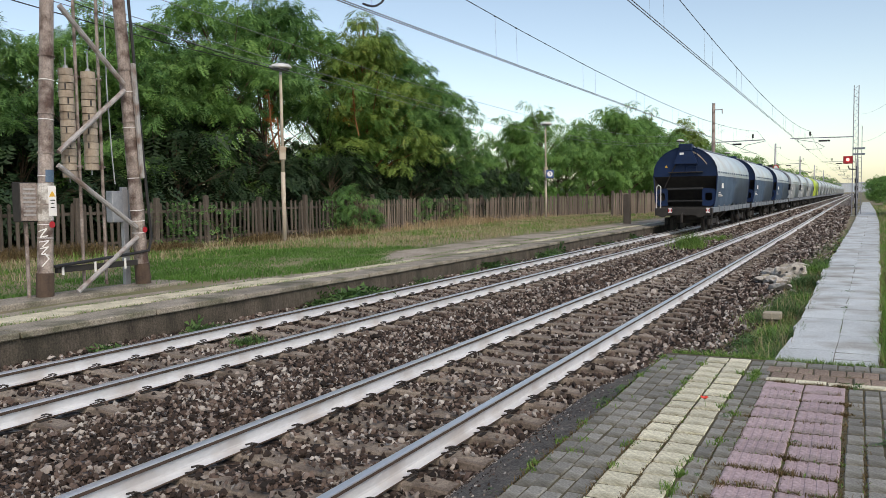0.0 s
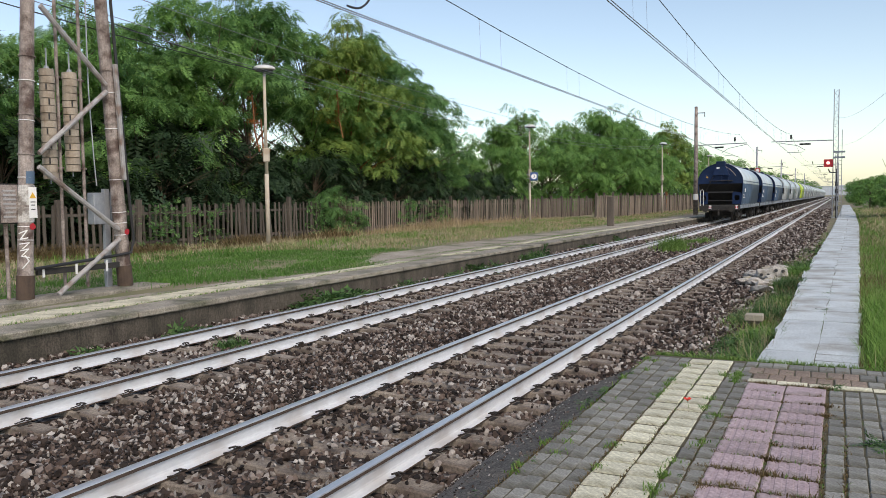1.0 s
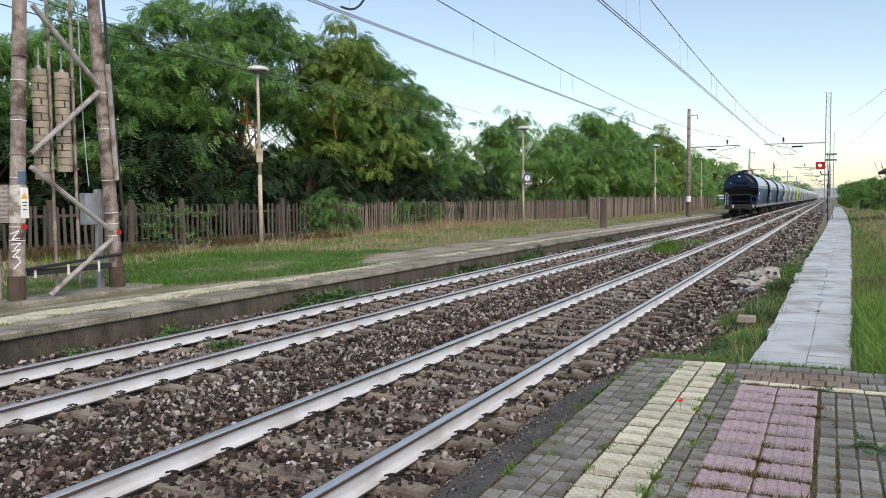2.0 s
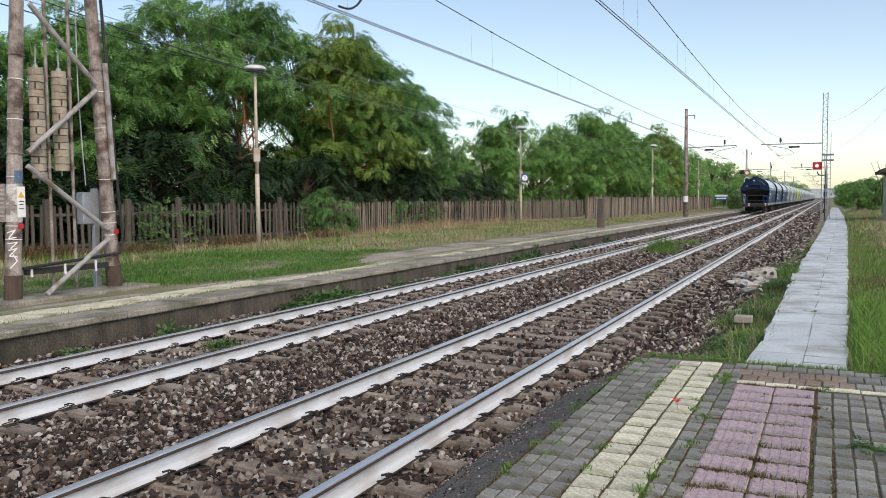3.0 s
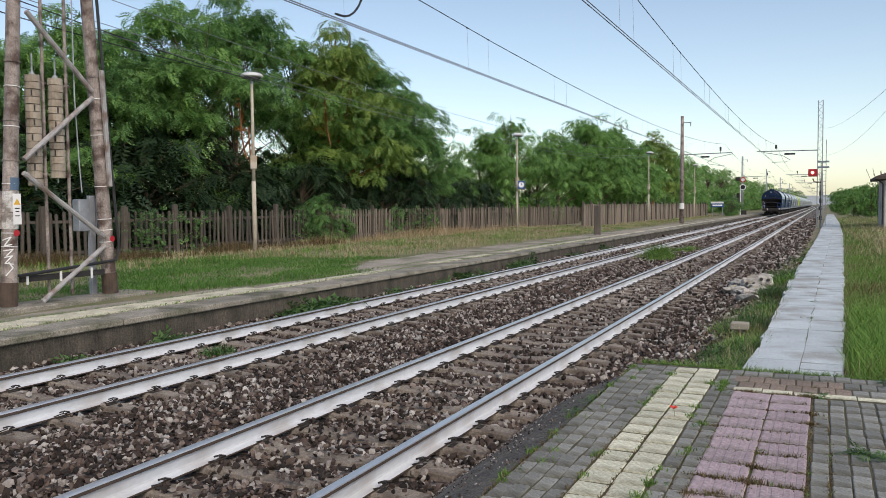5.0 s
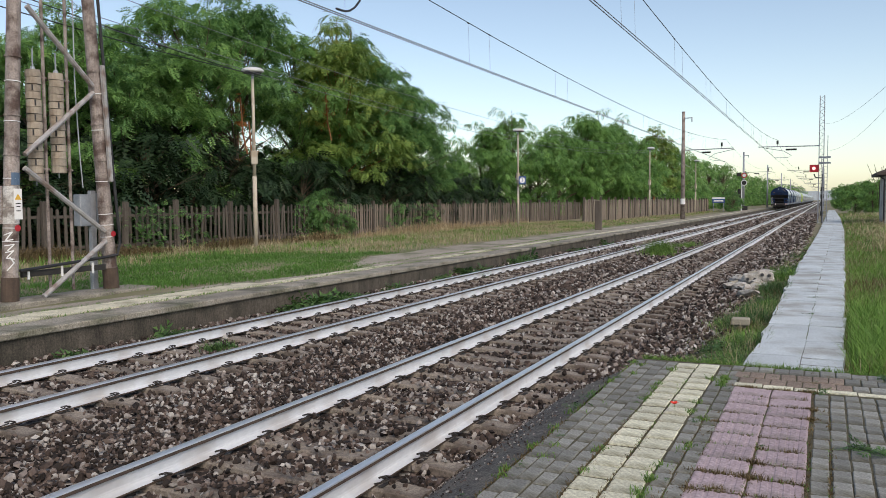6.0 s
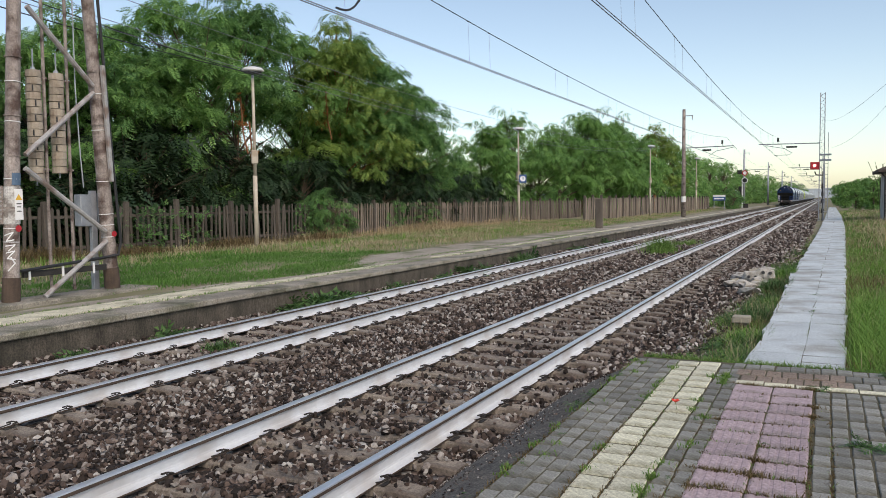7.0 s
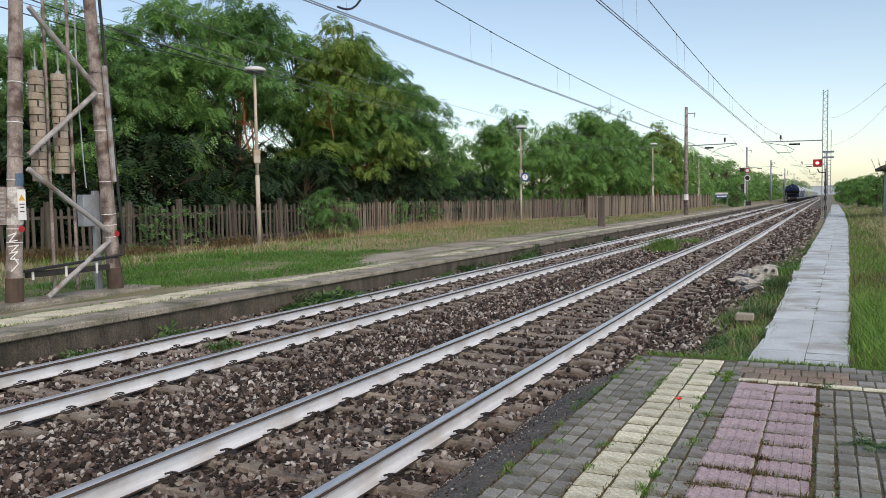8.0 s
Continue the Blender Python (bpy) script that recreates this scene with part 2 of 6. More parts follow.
M = {
    "soil": surface("soil", (0.15, 0.125, 0.08), (0.29, 0.25, 0.155), 1.2, 25, 0.95, bump=0.6, depth=0.03, stain=(0.11, 0.14, 0.045), stain_scale=0.35),
    "ballast_bed": pebbles("ballast_bed", 15.0),
    "stones": pebbles("ballast_stone", 0),
    "rail_steel": surface("rail_steel", (0.68, 0.67, 0.66), (0.82, 0.81, 0.80), 3, 80, 0.34, 0.8, bump=0.05, stretch=(1, 0.1, 1)),
    "rail_dark": surface("rail_rust", (0.045, 0.032, 0.026), (0.11, 0.075, 0.055), 8, 90, 0.9, bump=0.3),
    "rail_white": surface("rail_whitewash", (0.54, 0.565, 0.595), (0.70, 0.725, 0.75), 3, 70, 0.75, bump=0.1, stain=(0.46, 0.44, 0.43), stain_scale=1.6, stretch=(1, 0.25, 1)),
    "sleeper": surface("sleeper_concrete", (0.18, 0.15, 0.12), (0.35, 0.30, 0.25), 5, 70, 0.92, bump=0.4, per_object=0.2, speck=0.4, stain=(0.13, 0.10, 0.08), stain_scale=3),
    "clip": surface("clip_steel", (0.02, 0.018, 0.016), (0.06, 0.05, 0.045), 20, 90, 0.6, 0.3, bump=0.2),
    "asphalt": surface("asphalt", (0.050, 0.047, 0.043), (0.165, 0.155, 0.142), 5, 45, 0.95, bump=1.0, depth=0.03, speck=0.6, stain=(0.16, 0.14, 0.12), stain_scale=3.0),
    "brick": surface("grey_paver", (0.180, 0.180, 0.164), (0.325, 0.328, 0.302), 5, 70, 0.9, bump=0.4, per_object=0.28, speck=0.28, stain=(0.115, 0.105, 0.075), stain_scale=3),
    "brick_red": surface("brown_paver", (0.19, 0.14, 0.11), (0.31, 0.24, 0.19), 5, 70, 0.9, bump=0.4, per_object=0.16, speck=0.4),
    "brick_yellow": surface("yellow_paver", (0.55, 0.535, 0.41), (0.80, 0.78, 0.62), 5, 55, 0.88, bump=0.4, per_object=0.16, speck=0.34, stain=(0.36, 0.34, 0.23), stain_scale=3.5),
    "tile_pink": surface("pink_tactile_tile", (0.35, 0.265, 0.285), (0.51, 0.405, 0.43), 4, 70, 0.85, bump=0.25, per_object=0.12, speck=0.3, stain=(0.23, 0.19, 0.175), stain_scale=3),
    "joint": surface("joint_soil", (0.04, 0.036, 0.022), (0.11, 0.098, 0.058), 6, 60, 1.0, bump=0.6, depth=0.01),
    "slab": surface("slab_concrete", (0.45, 0.50, 0.525), (0.63, 0.685, 0.70), 1.6, 60, 0.85, bump=0.3, per_object=0.09, speck=0.22, stain=(0.33, 0.33, 0.31), stain_scale=1.5),
    # stained, and darkened below the lip: side shade put into the colour
    "platform_wall": surface("shaded_platform_wall_concrete", (0.036, 0.030, 0.024), (0.15, 0.128, 0.102), 2.2, 30, 0.95, bump=0.9, depth=0.02, speck=0.45, stain=(0.035, 0.033, 0.024), stain_scale=1.3, stretch=(1, 1.5, 0.25)),
    "platform_top": surface("platform_top", (0.26, 0.225, 0.182), (0.52, 0.46, 0.385), 1.8, 40, 0.93, bump=0.7, depth=0.02, speck=0.4, stain=(0.13, 0.14, 0.065), stain_scale=0.9),
    "coping": surface("coping_stone", (0.28, 0.25, 0.20), (0.46, 0.42, 0.33), 2.6, 60, 0.9, bump=0.5, per_object=0.12, stain=(0.17, 0.16, 0.11), stain_scale=1.8),
    "lip": surface("platform_lip", (0.20, 0.182, 0.15), (0.44, 0.40, 0.335), 2.4, 45, 0.93, bump=0.8, depth=0.015, per_object=0.12, speck=0.45, stain=(0.085, 0.09, 0.05), stain_scale=1.6),
    "coping_pale": surface("pale_broken_concrete", (0.42, 0.39, 0.35), (0.66, 0.63, 0.58), 4, 50, 0.92, bump=0.6, depth=0.01, speck=0.4, stain=(0.25, 0.22, 0.18), stain_scale=5),
    "faded_yellow": surface("faded_yellow_line", (0.56, 0.52, 0.39), (0.80, 0.75, 0.58), 3, 50, 0.9, bump=0.4, speck=0.3, stain=(0.34, 0.32, 0.22), stain_scale=2.5),
    # near fence tone is lowered for tree shade; picket_mid is without it
    "picket": surface("weathered_shaded_picket", (0.050, 0.041, 0.034), (0.130, 0.110, 0.093), 4, 60, 0.95, bump=0.5, per_object=0.3, stretch=(1, 1, 0.2)),
    "picket_mid": surface("brown_picket", (0.11, 0.090, 0.075), (0.26, 0.215, 0.175), 4, 60, 0.95, bump=0.5, per_object=0.3, stretch=(1, 1, 0.2)),
    "picket_pale": surface("bleached_board", (0.14, 0.112, 0.09), (0.31, 0.255, 0.205), 4, 60, 0.95, bump=0.5, per_object=0.3, stretch=(1, 1, 0.2)),
    "pole": surface("rusty_pole", (0.19, 0.150, 0.134), (0.46, 0.398, 0.368), 3.5, 18, 0.75, bump=0.5, speck=0.35, stain=(0.06, 0.026, 0.018), stain_scale=4.2, stretch=(1, 1, 0.4)),
    "galv": surface("galvanised_steel", (0.26, 0.28, 0.31), (0.44, 0.46, 0.50), 6, 60, 0.5, 0.5, bump=0.1),
    "brace": surface("brace_steel", (0.32, 0.31, 0.31), (0.50, 0.49, 0.49), 5, 60, 0.6, 0.2, bump=0.15, stain=(0.20, 0.13, 0.10), stain_scale=4),
    "weight": surface("counterweight_concrete", (0.25, 0.21, 0.165), (0.46, 0.40, 0.33), 5, 60, 0.9, bump=0.5, per_object=0.18, stain=(0.20, 0.15, 0.11), stain_scale=5),
    "rust": surface("orange_rust", (0.17, 0.06, 0.03), (0.32, 0.13, 0.06), 9, 80, 0.9, bump=0.3),
    "lamp_post": surface("cream_post_paint", (0.42, 0.36, 0.29), (0.58, 0.52, 0.44), 3, 60, 0.7, bump=0.2, stain=(0.38, 0.30, 0.22), stain_scale=2.5, stretch=(1, 1, 0.4)),
    "wire": surface("wire", (0.05, 0.055, 0.07), (0.10, 0.11, 0.13), 3, 40, 0.5, 0.4, bump=0),
    "wire_pale": surface("pale_wire", (0.17, 0.18, 0.20), (0.26, 0.27, 0.30), 3, 40, 0.5, 0.4, bump=0),
    "black": surface("black_paint", (0.012, 0.012, 0.014), (0.03, 0.03, 0.033), 5, 60, 0.5, bump=0.05),
    "white": surface("white_paint", (0.70, 0.70, 0.71), (0.82, 0.82, 0.82), 4, 60, 0.5, bump=0.05),
    "peeling": surface("peeling_white_paint", (0.52, 0.50, 0.48), (0.72, 0.71, 0.69), 6, 60, 0.7, bump=0.3, speck=0.35, stain=(0.20, 0.17, 0.15), stain_scale=7),
    "red": surface("red_paint", (0.38, 0.012, 0.025), (0.48, 0.025, 0.035), 5, 60, 0.45, bump=0.05),
    "blue": surface("blue_sign", (0.035, 0.085, 0.24), (0.06, 0.13, 0.33), 5, 60, 0.4, bump=0.05),
    "yellow": surface("yellow_paint", (0.65, 0.36, 0.04), (0.75, 0.45, 0.06), 5, 60, 0.45, bump=0.05),
    # one blue paint: end darkened as shade, roof paled as sky reflection
    "wagon_end_shade": surface("shaded_blue_wagon_end", (0.006, 0.018, 0.058), (0.011, 0.030, 0.088), 2, 40, 0.5, bump=0.05, stain=(0.009, 0.020, 0.045), stain_scale=0.8, spec=0.2),
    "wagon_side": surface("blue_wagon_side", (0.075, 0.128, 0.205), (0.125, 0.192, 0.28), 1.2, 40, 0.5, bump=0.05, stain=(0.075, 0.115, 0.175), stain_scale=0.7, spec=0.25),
    "wagon_roof": surface("sky_sheen_wagon_roof", (0.42, 0.52, 0.58), (0.57, 0.66, 0.71), 1.2, 40, 0.35, bump=0.05, stain=(0.42, 0.46, 0.48), stain_scale=0.7),
    "wagon_grey": surface("grey_wagon_side", (0.30, 0.35, 0.38), (0.42, 0.46, 0.48), 1.2, 40, 0.4, bump=0.05, stain=(0.25, 0.27, 0.28), stain_scale=0.7),
    "wagon_green": surface("lime_wagon", (0.42, 0.58, 0.06), (0.54, 0.70, 0.10), 1.2, 40, 0.4, bump=0.05),
    # chassis colour, also used where the wagon ends and wheels are in shade
    "chassis": surface("chassis_and_recess_shade", (0.012, 0.012, 0.013), (0.04, 0.036, 0.033), 4, 60, 0.75, bump=0.2),
    "frame_grey": surface("sole_bar", (0.13, 0.16, 0.20), (0.22, 0.25, 0.29), 4, 60, 0.5, bump=0.1),
    "bark": surface("bark", (0.07, 0.05, 0.035), (0.19, 0.14, 0.10), 3, 30, 0.95, bump=0.9, depth=0.03, stretch=(1, 1, 0.2)),
    "bark_red": surface("ivy_red_bark", (0.19, 0.075, 0.035), (0.34, 0.15, 0.07), 3, 30, 0.95, bump=0.9, depth=0.03, stretch=(1, 1, 0.2)),
    "leaf": leafy("robinia_leaf", (0.055, 0.130, 0.050), (0.170, 0.345, 0.112), (0.45, 0.60, 0.19), 0.42, 0.24),
    "leaf_light": leafy("light_leaf", (0.085, 0.165, 0.045), (0.21, 0.33, 0.08), (0.48, 0.50, 0.13), 0.32, 0.3),
    "leaf_far": leafy("hedge_leaf", (0.085, 0.190, 0.062), (0.225, 0.42, 0.125), (0.50, 0.64, 0.19), 0.42, 0.22),
    # near-black, so the shade under the trees sits in the leaf colour
    "leaf_shade": leafy("shaded_shrub_leaf", (0.010, 0.024, 0.011), (0.018, 0.042, 0.017), (0.035, 0.07, 0.028), 0.08),
    "grass": leafy("grass_blade", (0.065, 0.14, 0.028), (0.125, 0.235, 0.048), (0.22, 0.33, 0.09)),
    "grass_fresh": leafy("fresh_grass_blade", (0.070, 0.16, 0.028), (0.135, 0.275, 0.048), (0.23, 0.38, 0.085)),
    "lawn": leafy("lawn_blade", (0.060, 0.15, 0.030), (0.115, 0.255, 0.050), (0.19, 0.34, 0.08), 0.3, 0.25),
    "dry_grass": leafy("dry_grass", (0.24, 0.195, 0.11), (0.38, 0.32, 0.19), (0.54, 0.465, 0.31)),
    "dead_leaf": leafy("dead_leaf", (0.16, 0.05, 0.015), (0.34, 0.11, 0.03), (0.50, 0.20, 0.06)),
    "dry_weed": leafy("dry_weed", (0.07, 0.05, 0.022), (0.14, 0.10, 0.045), (0.22, 0.16, 0.08)),
    "rusty_straw": leafy("rusty_straw", (0.26, 0.18, 0.10), (0.42, 0.31, 0.18), (0.56, 0.45, 0.29)),
    "weed": leafy("weed_leaf", (0.025, 0.06, 0.022), (0.06, 0.135, 0.04), (0.13, 0.23, 0.075)),
    "flower": surface("poppy_petal", (0.7, 0.03, 0.02), (0.8, 0.07, 0.04), 8, 60, 0.6, bump=0.1),
    "plaster": surface("pale_plaster", (0.45, 0.43, 0.40), (0.58, 0.56, 0.52), 1.5, 50, 0.9, bump=0.3, stain=(0.36, 0.34, 0.31)),
    "roof_tile": surface("roof_tile", (0.045, 0.035, 0.032), (0.09, 0.07, 0.062), 4, 40, 0.9, bump=0.5),
    # the two far tones carry distance haze in their base colour
    "hill": surface("hazy_far_hill", (0.50, 0.58, 0.66), (0.60, 0.67, 0.74), 0.01, 0.2, 1.0, bump=0),
    "far_wall": surface("hazy_far_building", (0.46, 0.51, 0.57), (0.56, 0.60, 0.65), 0.2, 2, 0.9, bump=0),
    "glass": surface("dark_glass", (0.02, 0.025, 0.03), (0.04, 0.045, 0.05), 2, 20, 0.08, bump=0),
    "lens_red": glow("red_lamp", (1.0, 0.45, 0.45), 2.2),
    "lamp_lens": surface("lamp_diffuser", (0.55, 0.56, 0.58), (0.68, 0.69, 0.70), 4, 40, 0.3, bump=0),
}
# ---- mesh helpers ----
def link(name, bm, material, parent=None, label="", smooth=False):
    me = bpy.data.meshes.new(name)
    bm.to_mesh(me)
    bm.free()
    for m in material if isinstance(material, (list, tuple)) else (material,):
        me.materials.append(m)
    if smooth:
        me.polygons.foreach_set("use_smooth", [True] * len(me.polygons))
    ob = new(name, me)
    ob.parent = parent
    if label:
        tagged(ob, label)
    return ob


part = link


def thing(name, label, category, at=None, group="", kind=""):
    e = new(name)
    e.empty_display_size = 0.2
    if at is not None:
        e.matrix_basis = at if isinstance(at, Matrix) else Matrix.Translation(at)
    return tagged(e, label, category, group, kind)


def box(bm, lo, hi, bevel=0.0, m=None, mat=0):
    ret = bmesh.ops.create_cube(bm, size=1)
    vs = ret["verts"]
    lo, hi = Vector(lo), Vector(hi)
    for v in vs:
        v.co = Vector([lo[i] + (v.co[i] + 0.5) * (hi[i] - lo[i]) for i in range(3)])
    faces = list({f for v in vs for f in v.link_faces})
    for f in faces:
        f.material_index = mat
    if bevel:
        edges = list({e for v in vs for e in v.link_edges})
        r = bmesh.ops.bevel(bm, geom=edges, offset=bevel, segments=1, affect="EDGES")
        vs = list({v for f in r["faces"] for v in f.verts} | {v for v in vs if v.is_valid})
        for f in r["faces"]:
            f.material_index = mat
    if m is not None:
        bmesh.ops.transform(bm, matrix=m, verts=[v for v in vs if v.is_valid])
    return bm


def tube(bm, a, b, r0, r1=None, sides=8, mat=0, caps=True):
    a, b = Vector(a), Vector(b)
    r1 = r0 if r1 is None else r1
    d = b - a
    q = d.to_track_quat("Z", "Y").to_matrix().to_4x4()
    ret = bmesh.ops.create_cone(bm, cap_ends=caps, segments=sides, radius1=r0, radius2=max(r1, 1e-4), depth=d.length)
    bmesh.ops.transform(bm, matrix=Matrix.Translation((a + b) / 2) @ q, verts=ret["verts"])
    for f in {f for v in ret["verts"] for f in v.link_faces}:
        f.material_index = mat
    return bm


def line(bm, pts, r, sides=5):
    """One unbroken round strand through the points."""
    pts = [Vector(p) for p in pts]
    rings, u = [], None
    for i, p in enumerate(pts):
        d = (pts[min(i + 1, len(pts) - 1)] - pts[max(i - 1, 0)]).normalized()
        u = (u - d * u.dot(d)) if u is not None else d.orthogonal()
        if u.length < 1e-4:
            u = d.orthogonal()
        u.normalize()
        w = d.cross(u)
        rings.append([bm.verts.new(p + u * (r * math.cos(a)) + w * (r * math.sin(a))) for a in [2 * math.pi * k / sides for k in range(sides)]])
    for a, b in zip(rings[:-1], rings[1:]):
        for k in range(sides):
            bm.faces.new((a[k], a[(k + 1) % sides], b[(k + 1) % sides], b[k]))
    bm.faces.new(list(reversed(rings[0])))
    bm.faces.new(rings[-1])
    return bm


def from_arrays(name, verts, faces, material, parent=None, mats=None):
    me = bpy.data.meshes.new(name)
    me.from_pydata(verts, [], faces)
    for m in material if isinstance(material, (list, tuple)) else (material,):
        me.materials.append(m)
    if mats is not None:
        me.polygons.foreach_set("material_index", mats)
    me.update()
    ob = new(name, me)
    ob.parent = parent
    return ob


def many(name, base, tris, mats4, material, parent=None):
    """One mesh of many transformed copies of a small shape, with numpy."""
    base, tris = np.asarray(base, float), np.asarray(tris, int)
    n, k = len(mats4), len(base)
    hom = np.c_[base, np.ones(k)]
    v = np.einsum("nij,kj->nki", mats4[:, :3, :], hom).reshape(-1, 3)
    f = (tris[None] + (np.arange(n) * k)[:, None, None]).reshape(-1, tris.shape[1])
    me = bpy.data.meshes.new(name)
    me.vertices.add(len(v))
    me.vertices.foreach_set("co", v.ravel())
    me.loops.add(f.size)
    me.loops.foreach_set("vertex_index", f.ravel())
    me.polygons.add(len(f))
    me.polygons.foreach_set("loop_start", np.arange(len(f)) * f.shape[1])
    me.polygons.foreach_set("loop_total", np.full(len(f), f.shape[1]))
    me.materials.append(material)
    me.update(calc_edges=True)
    me.shade_flat()
    ob = new(name, me)
    ob.parent = parent
    return ob


def turns(rng, n, tilt=math.pi, flat=False):
    """n random rotation matrices."""
    if flat:
        a = rng.uniform(0, 2 * math.pi, n)
        t = rng.normal(0, tilt, n)
        u = rng.uniform(0, 2 * math.pi, n)
        ca, sa, ct, st, cu, su = np.cos(a), np.sin(a), np.cos(t), np.sin(t), np.cos(u), np.sin(u)
        z, o = np.zeros(n), np.ones(n)
        rz = np.array([[ca, -sa, z], [sa, ca, z], [z, z, o]]).transpose(2, 0, 1)
        rx = np.array([[o, z, z], [z, ct, -st], [z, st, ct]]).transpose(2, 0, 1)
        ru = np.array([[cu, -su, z], [su, cu, z], [z, z, o]]).transpose(2, 0, 1)
        return ru @ rx @ rz
    q = rng.normal(size=(n, 4))
    q /= np.linalg.norm(q, axis=1)[:, None]
    w, x, y, z = q.T
    return np.array([[1 - 2 * (y * y + z * z), 2 * (x * y - z * w), 2 * (x * z + y * w)],
                     [2 * (x * y + z * w), 1 - 2 * (x * x + z * z), 2 * (y * z - x * w)],
                     [2 * (x * z - y * w), 2 * (y * z + x * w), 1 - 2 * (x * x + y * y)]]).transpose(2, 0, 1)


def mats(rot, pos, scale):
    n = len(pos)
    m = np.zeros((n, 4, 4))
    m[:, :3, :3] = rot * (scale[:, None, :] if scale.ndim == 2 else scale[:, None, None])
    m[:, :3, 3] = pos
    m[:, 3, 3] = 1
    return m


# ---- the plan: y runs along the railway, x across it ----
RAILS = {"near": (-4.448, -2.941), "far": (-8.311, -6.804)}
RAIL_TOP = 0.157
PLATFORM_Z = 0.40
EDGE_X = -9.20
LEFT_Z = 0.42
# ---- ground and railway ----
def ground_height(x, y):
    if x < EDGE_X - 0.12:
        return LEFT_Z - 0.05 + 0.04 * noise.noise((x * 0.4, y * 0.4, 0))
    if x < -2.3:
        return -0.22
    if x < -0.7:
        return -0.22 + 0.22 * min(1, (x + 2.3) / 1.2) + 0.03 * noise.noise((x, y, 3))
    return 0.06 + 0.05 * noise.noise((x * 0.3, y * 0.3, 1))


def build_ground():
    xs = [-3000, -900, -300, -120, -60, -40] + [-30 + i for i in range(21)] + [EDGE_X - 0.13, EDGE_X - 0.11, -8.5, -7, -5, -3, -2.4, -2.0, -1.5, -1.1, -0.7, -0.2, 0.5, 1, 2, 3, 4, 6, 8, 11, 15, 25, 50, 120, 400, 1200, 3000]
    xs = sorted(set(xs))
    ys = [-300, -60, -20, -8] + [i for i in range(-4, 60, 1)] + [62 + 4 * i for i in range(22)] + [160, 200, 260, 350, 500, 900, 2000, 4000]
    verts = [(x, y, ground_height(x, y)) for y in ys for x in xs]
    w = len(xs)
    faces = [(j * w + i, j * w + i + 1, (j + 1) * w + i + 1, (j + 1) * w + i) for j in range(len(ys) - 1) for i in range(w - 1)]
    g = from_arrays("ground", verts, faces, M["soil"])
    tagged(g, "earth and worn grass beside the railway", "ground", kind="structure")


def build_bed():
    bm = bmesh.new()
    prof = [(EDGE_X + 0.0, 0.01), (-8.85, -0.02), (-8.0, -0.075), (-7.0, -0.075), (-6.3, -0.07), (-5.6, -0.055), (-4.8, -0.07), (-3.2, -0.075), (-2.5, -0.08), (-2.1, -0.08), (-1.6, -0.03), (-1.15, 0.02), (-0.5, 0.0)]
    ys = [-20, -8, -3, 0, 4, 8, 12, 16, 20, 26, 34, 44, 60, 90, 140, 250, 500, 900]
    rows = [[bm.verts.new((x, y, z)) for x, z in prof] for y in ys]
    for a, b in zip(rows[:-1], rows[1:]):
        for i in range(len(prof) - 1):
            bm.faces.new((a[i], a[i + 1], b[i + 1], b[i]))
    tagged(link("ballast_bed", bm, M["ballast_bed"]), "dark bed of crushed stone under the two tracks", "ballast", kind="structure")


STONE = [(0.5, 0.1, 0.05), (0.3, 0.5, -0.05), (-0.35, 0.42, 0.06), (-0.52, -0.05, -0.02), (-0.25, -0.5, 0.08), (0.32, -0.42, -0.08), (0.12, 0.06, 0.42), (-0.1, -0.05, -0.4)]
STONE_F = [(0, 1, 6), (1, 2, 6), (2, 3, 6), (3, 4, 6), (4, 5, 6), (5, 0, 6), (1, 0, 7), (2, 1, 7), (3, 2, 7), (4, 3, 7), (5, 4, 7), (0, 5, 7)]


def scatter_stones():
    rng = np.random.default_rng(11)
    rails = [*RAILS["near"], *RAILS["far"]]
    out = []
    for y0, y1, dens, size in ((-3, 2.5, 60, 0.085), (2.5, 9, 450, 0.055), (9, 16, 340, 0.060), (16, 27, 190, 0.078), (27, 48, 90, 0.105), (48, 75, 34, 0.15), (75, 120, 11, 0.24)):
        n = int(dens * (y1 - y0) * 7.9)
        x = rng.uniform(EDGE_X + 0.03, -1.15 if y0 < 16 else -0.62, n)
        y = rng.uniform(y0, y1, n)
        keep = np.ones(n, bool)
        lying = np.zeros(n, bool)
        for r in rails:
            keep &= np.abs(x - r) > 0.10
        for c, off in ((-3.6945, SLEEPER_Y["near"]), (-7.5575, SLEEPER_Y["far"])):
            near = np.abs(x - c) < 1.22
            phase = np.abs((y - off + 0.3) % 0.6 - 0.3)
            over = near & (phase < 0.125)
            keep &= ~(over & (rng.random(n) > np.where(np.abs(x - c) < 0.62, 0.52 if c > -5 and y0 < 9 else 0.13, 0.14)))
            lying |= over
        keep &= ~((y < 8.4) & (x > -2.36 + 0.05 * np.sin(y * 3) + 0.04 * np.sin(y * 7.3)) & (rng.random(n) > 0.02 * (x < -1.75)))
        keep &= ~((x > -1.75) & (y < 8.5))
        keep &= ~((x > -1.6) & (rng.random(n) > (0.55 if y0 < 16 else 0.75)))
        x, y, lying = x[keep], y[keep], lying[keep]
        n = len(x)
        z = np.full(n, -0.065)
        z[(x > -6.3) & (x < -4.8)] = -0.04
        z[x > -2.2] = -0.06 + (x[x > -2.2] + 2.2) * 0.08
        z[x < -8.45] += np.clip((-8.45 - x[x < -8.45]) * 0.13, 0, 0.09)
        z[lying] = -0.012
        z += rng.normal(0, 0.014, n)
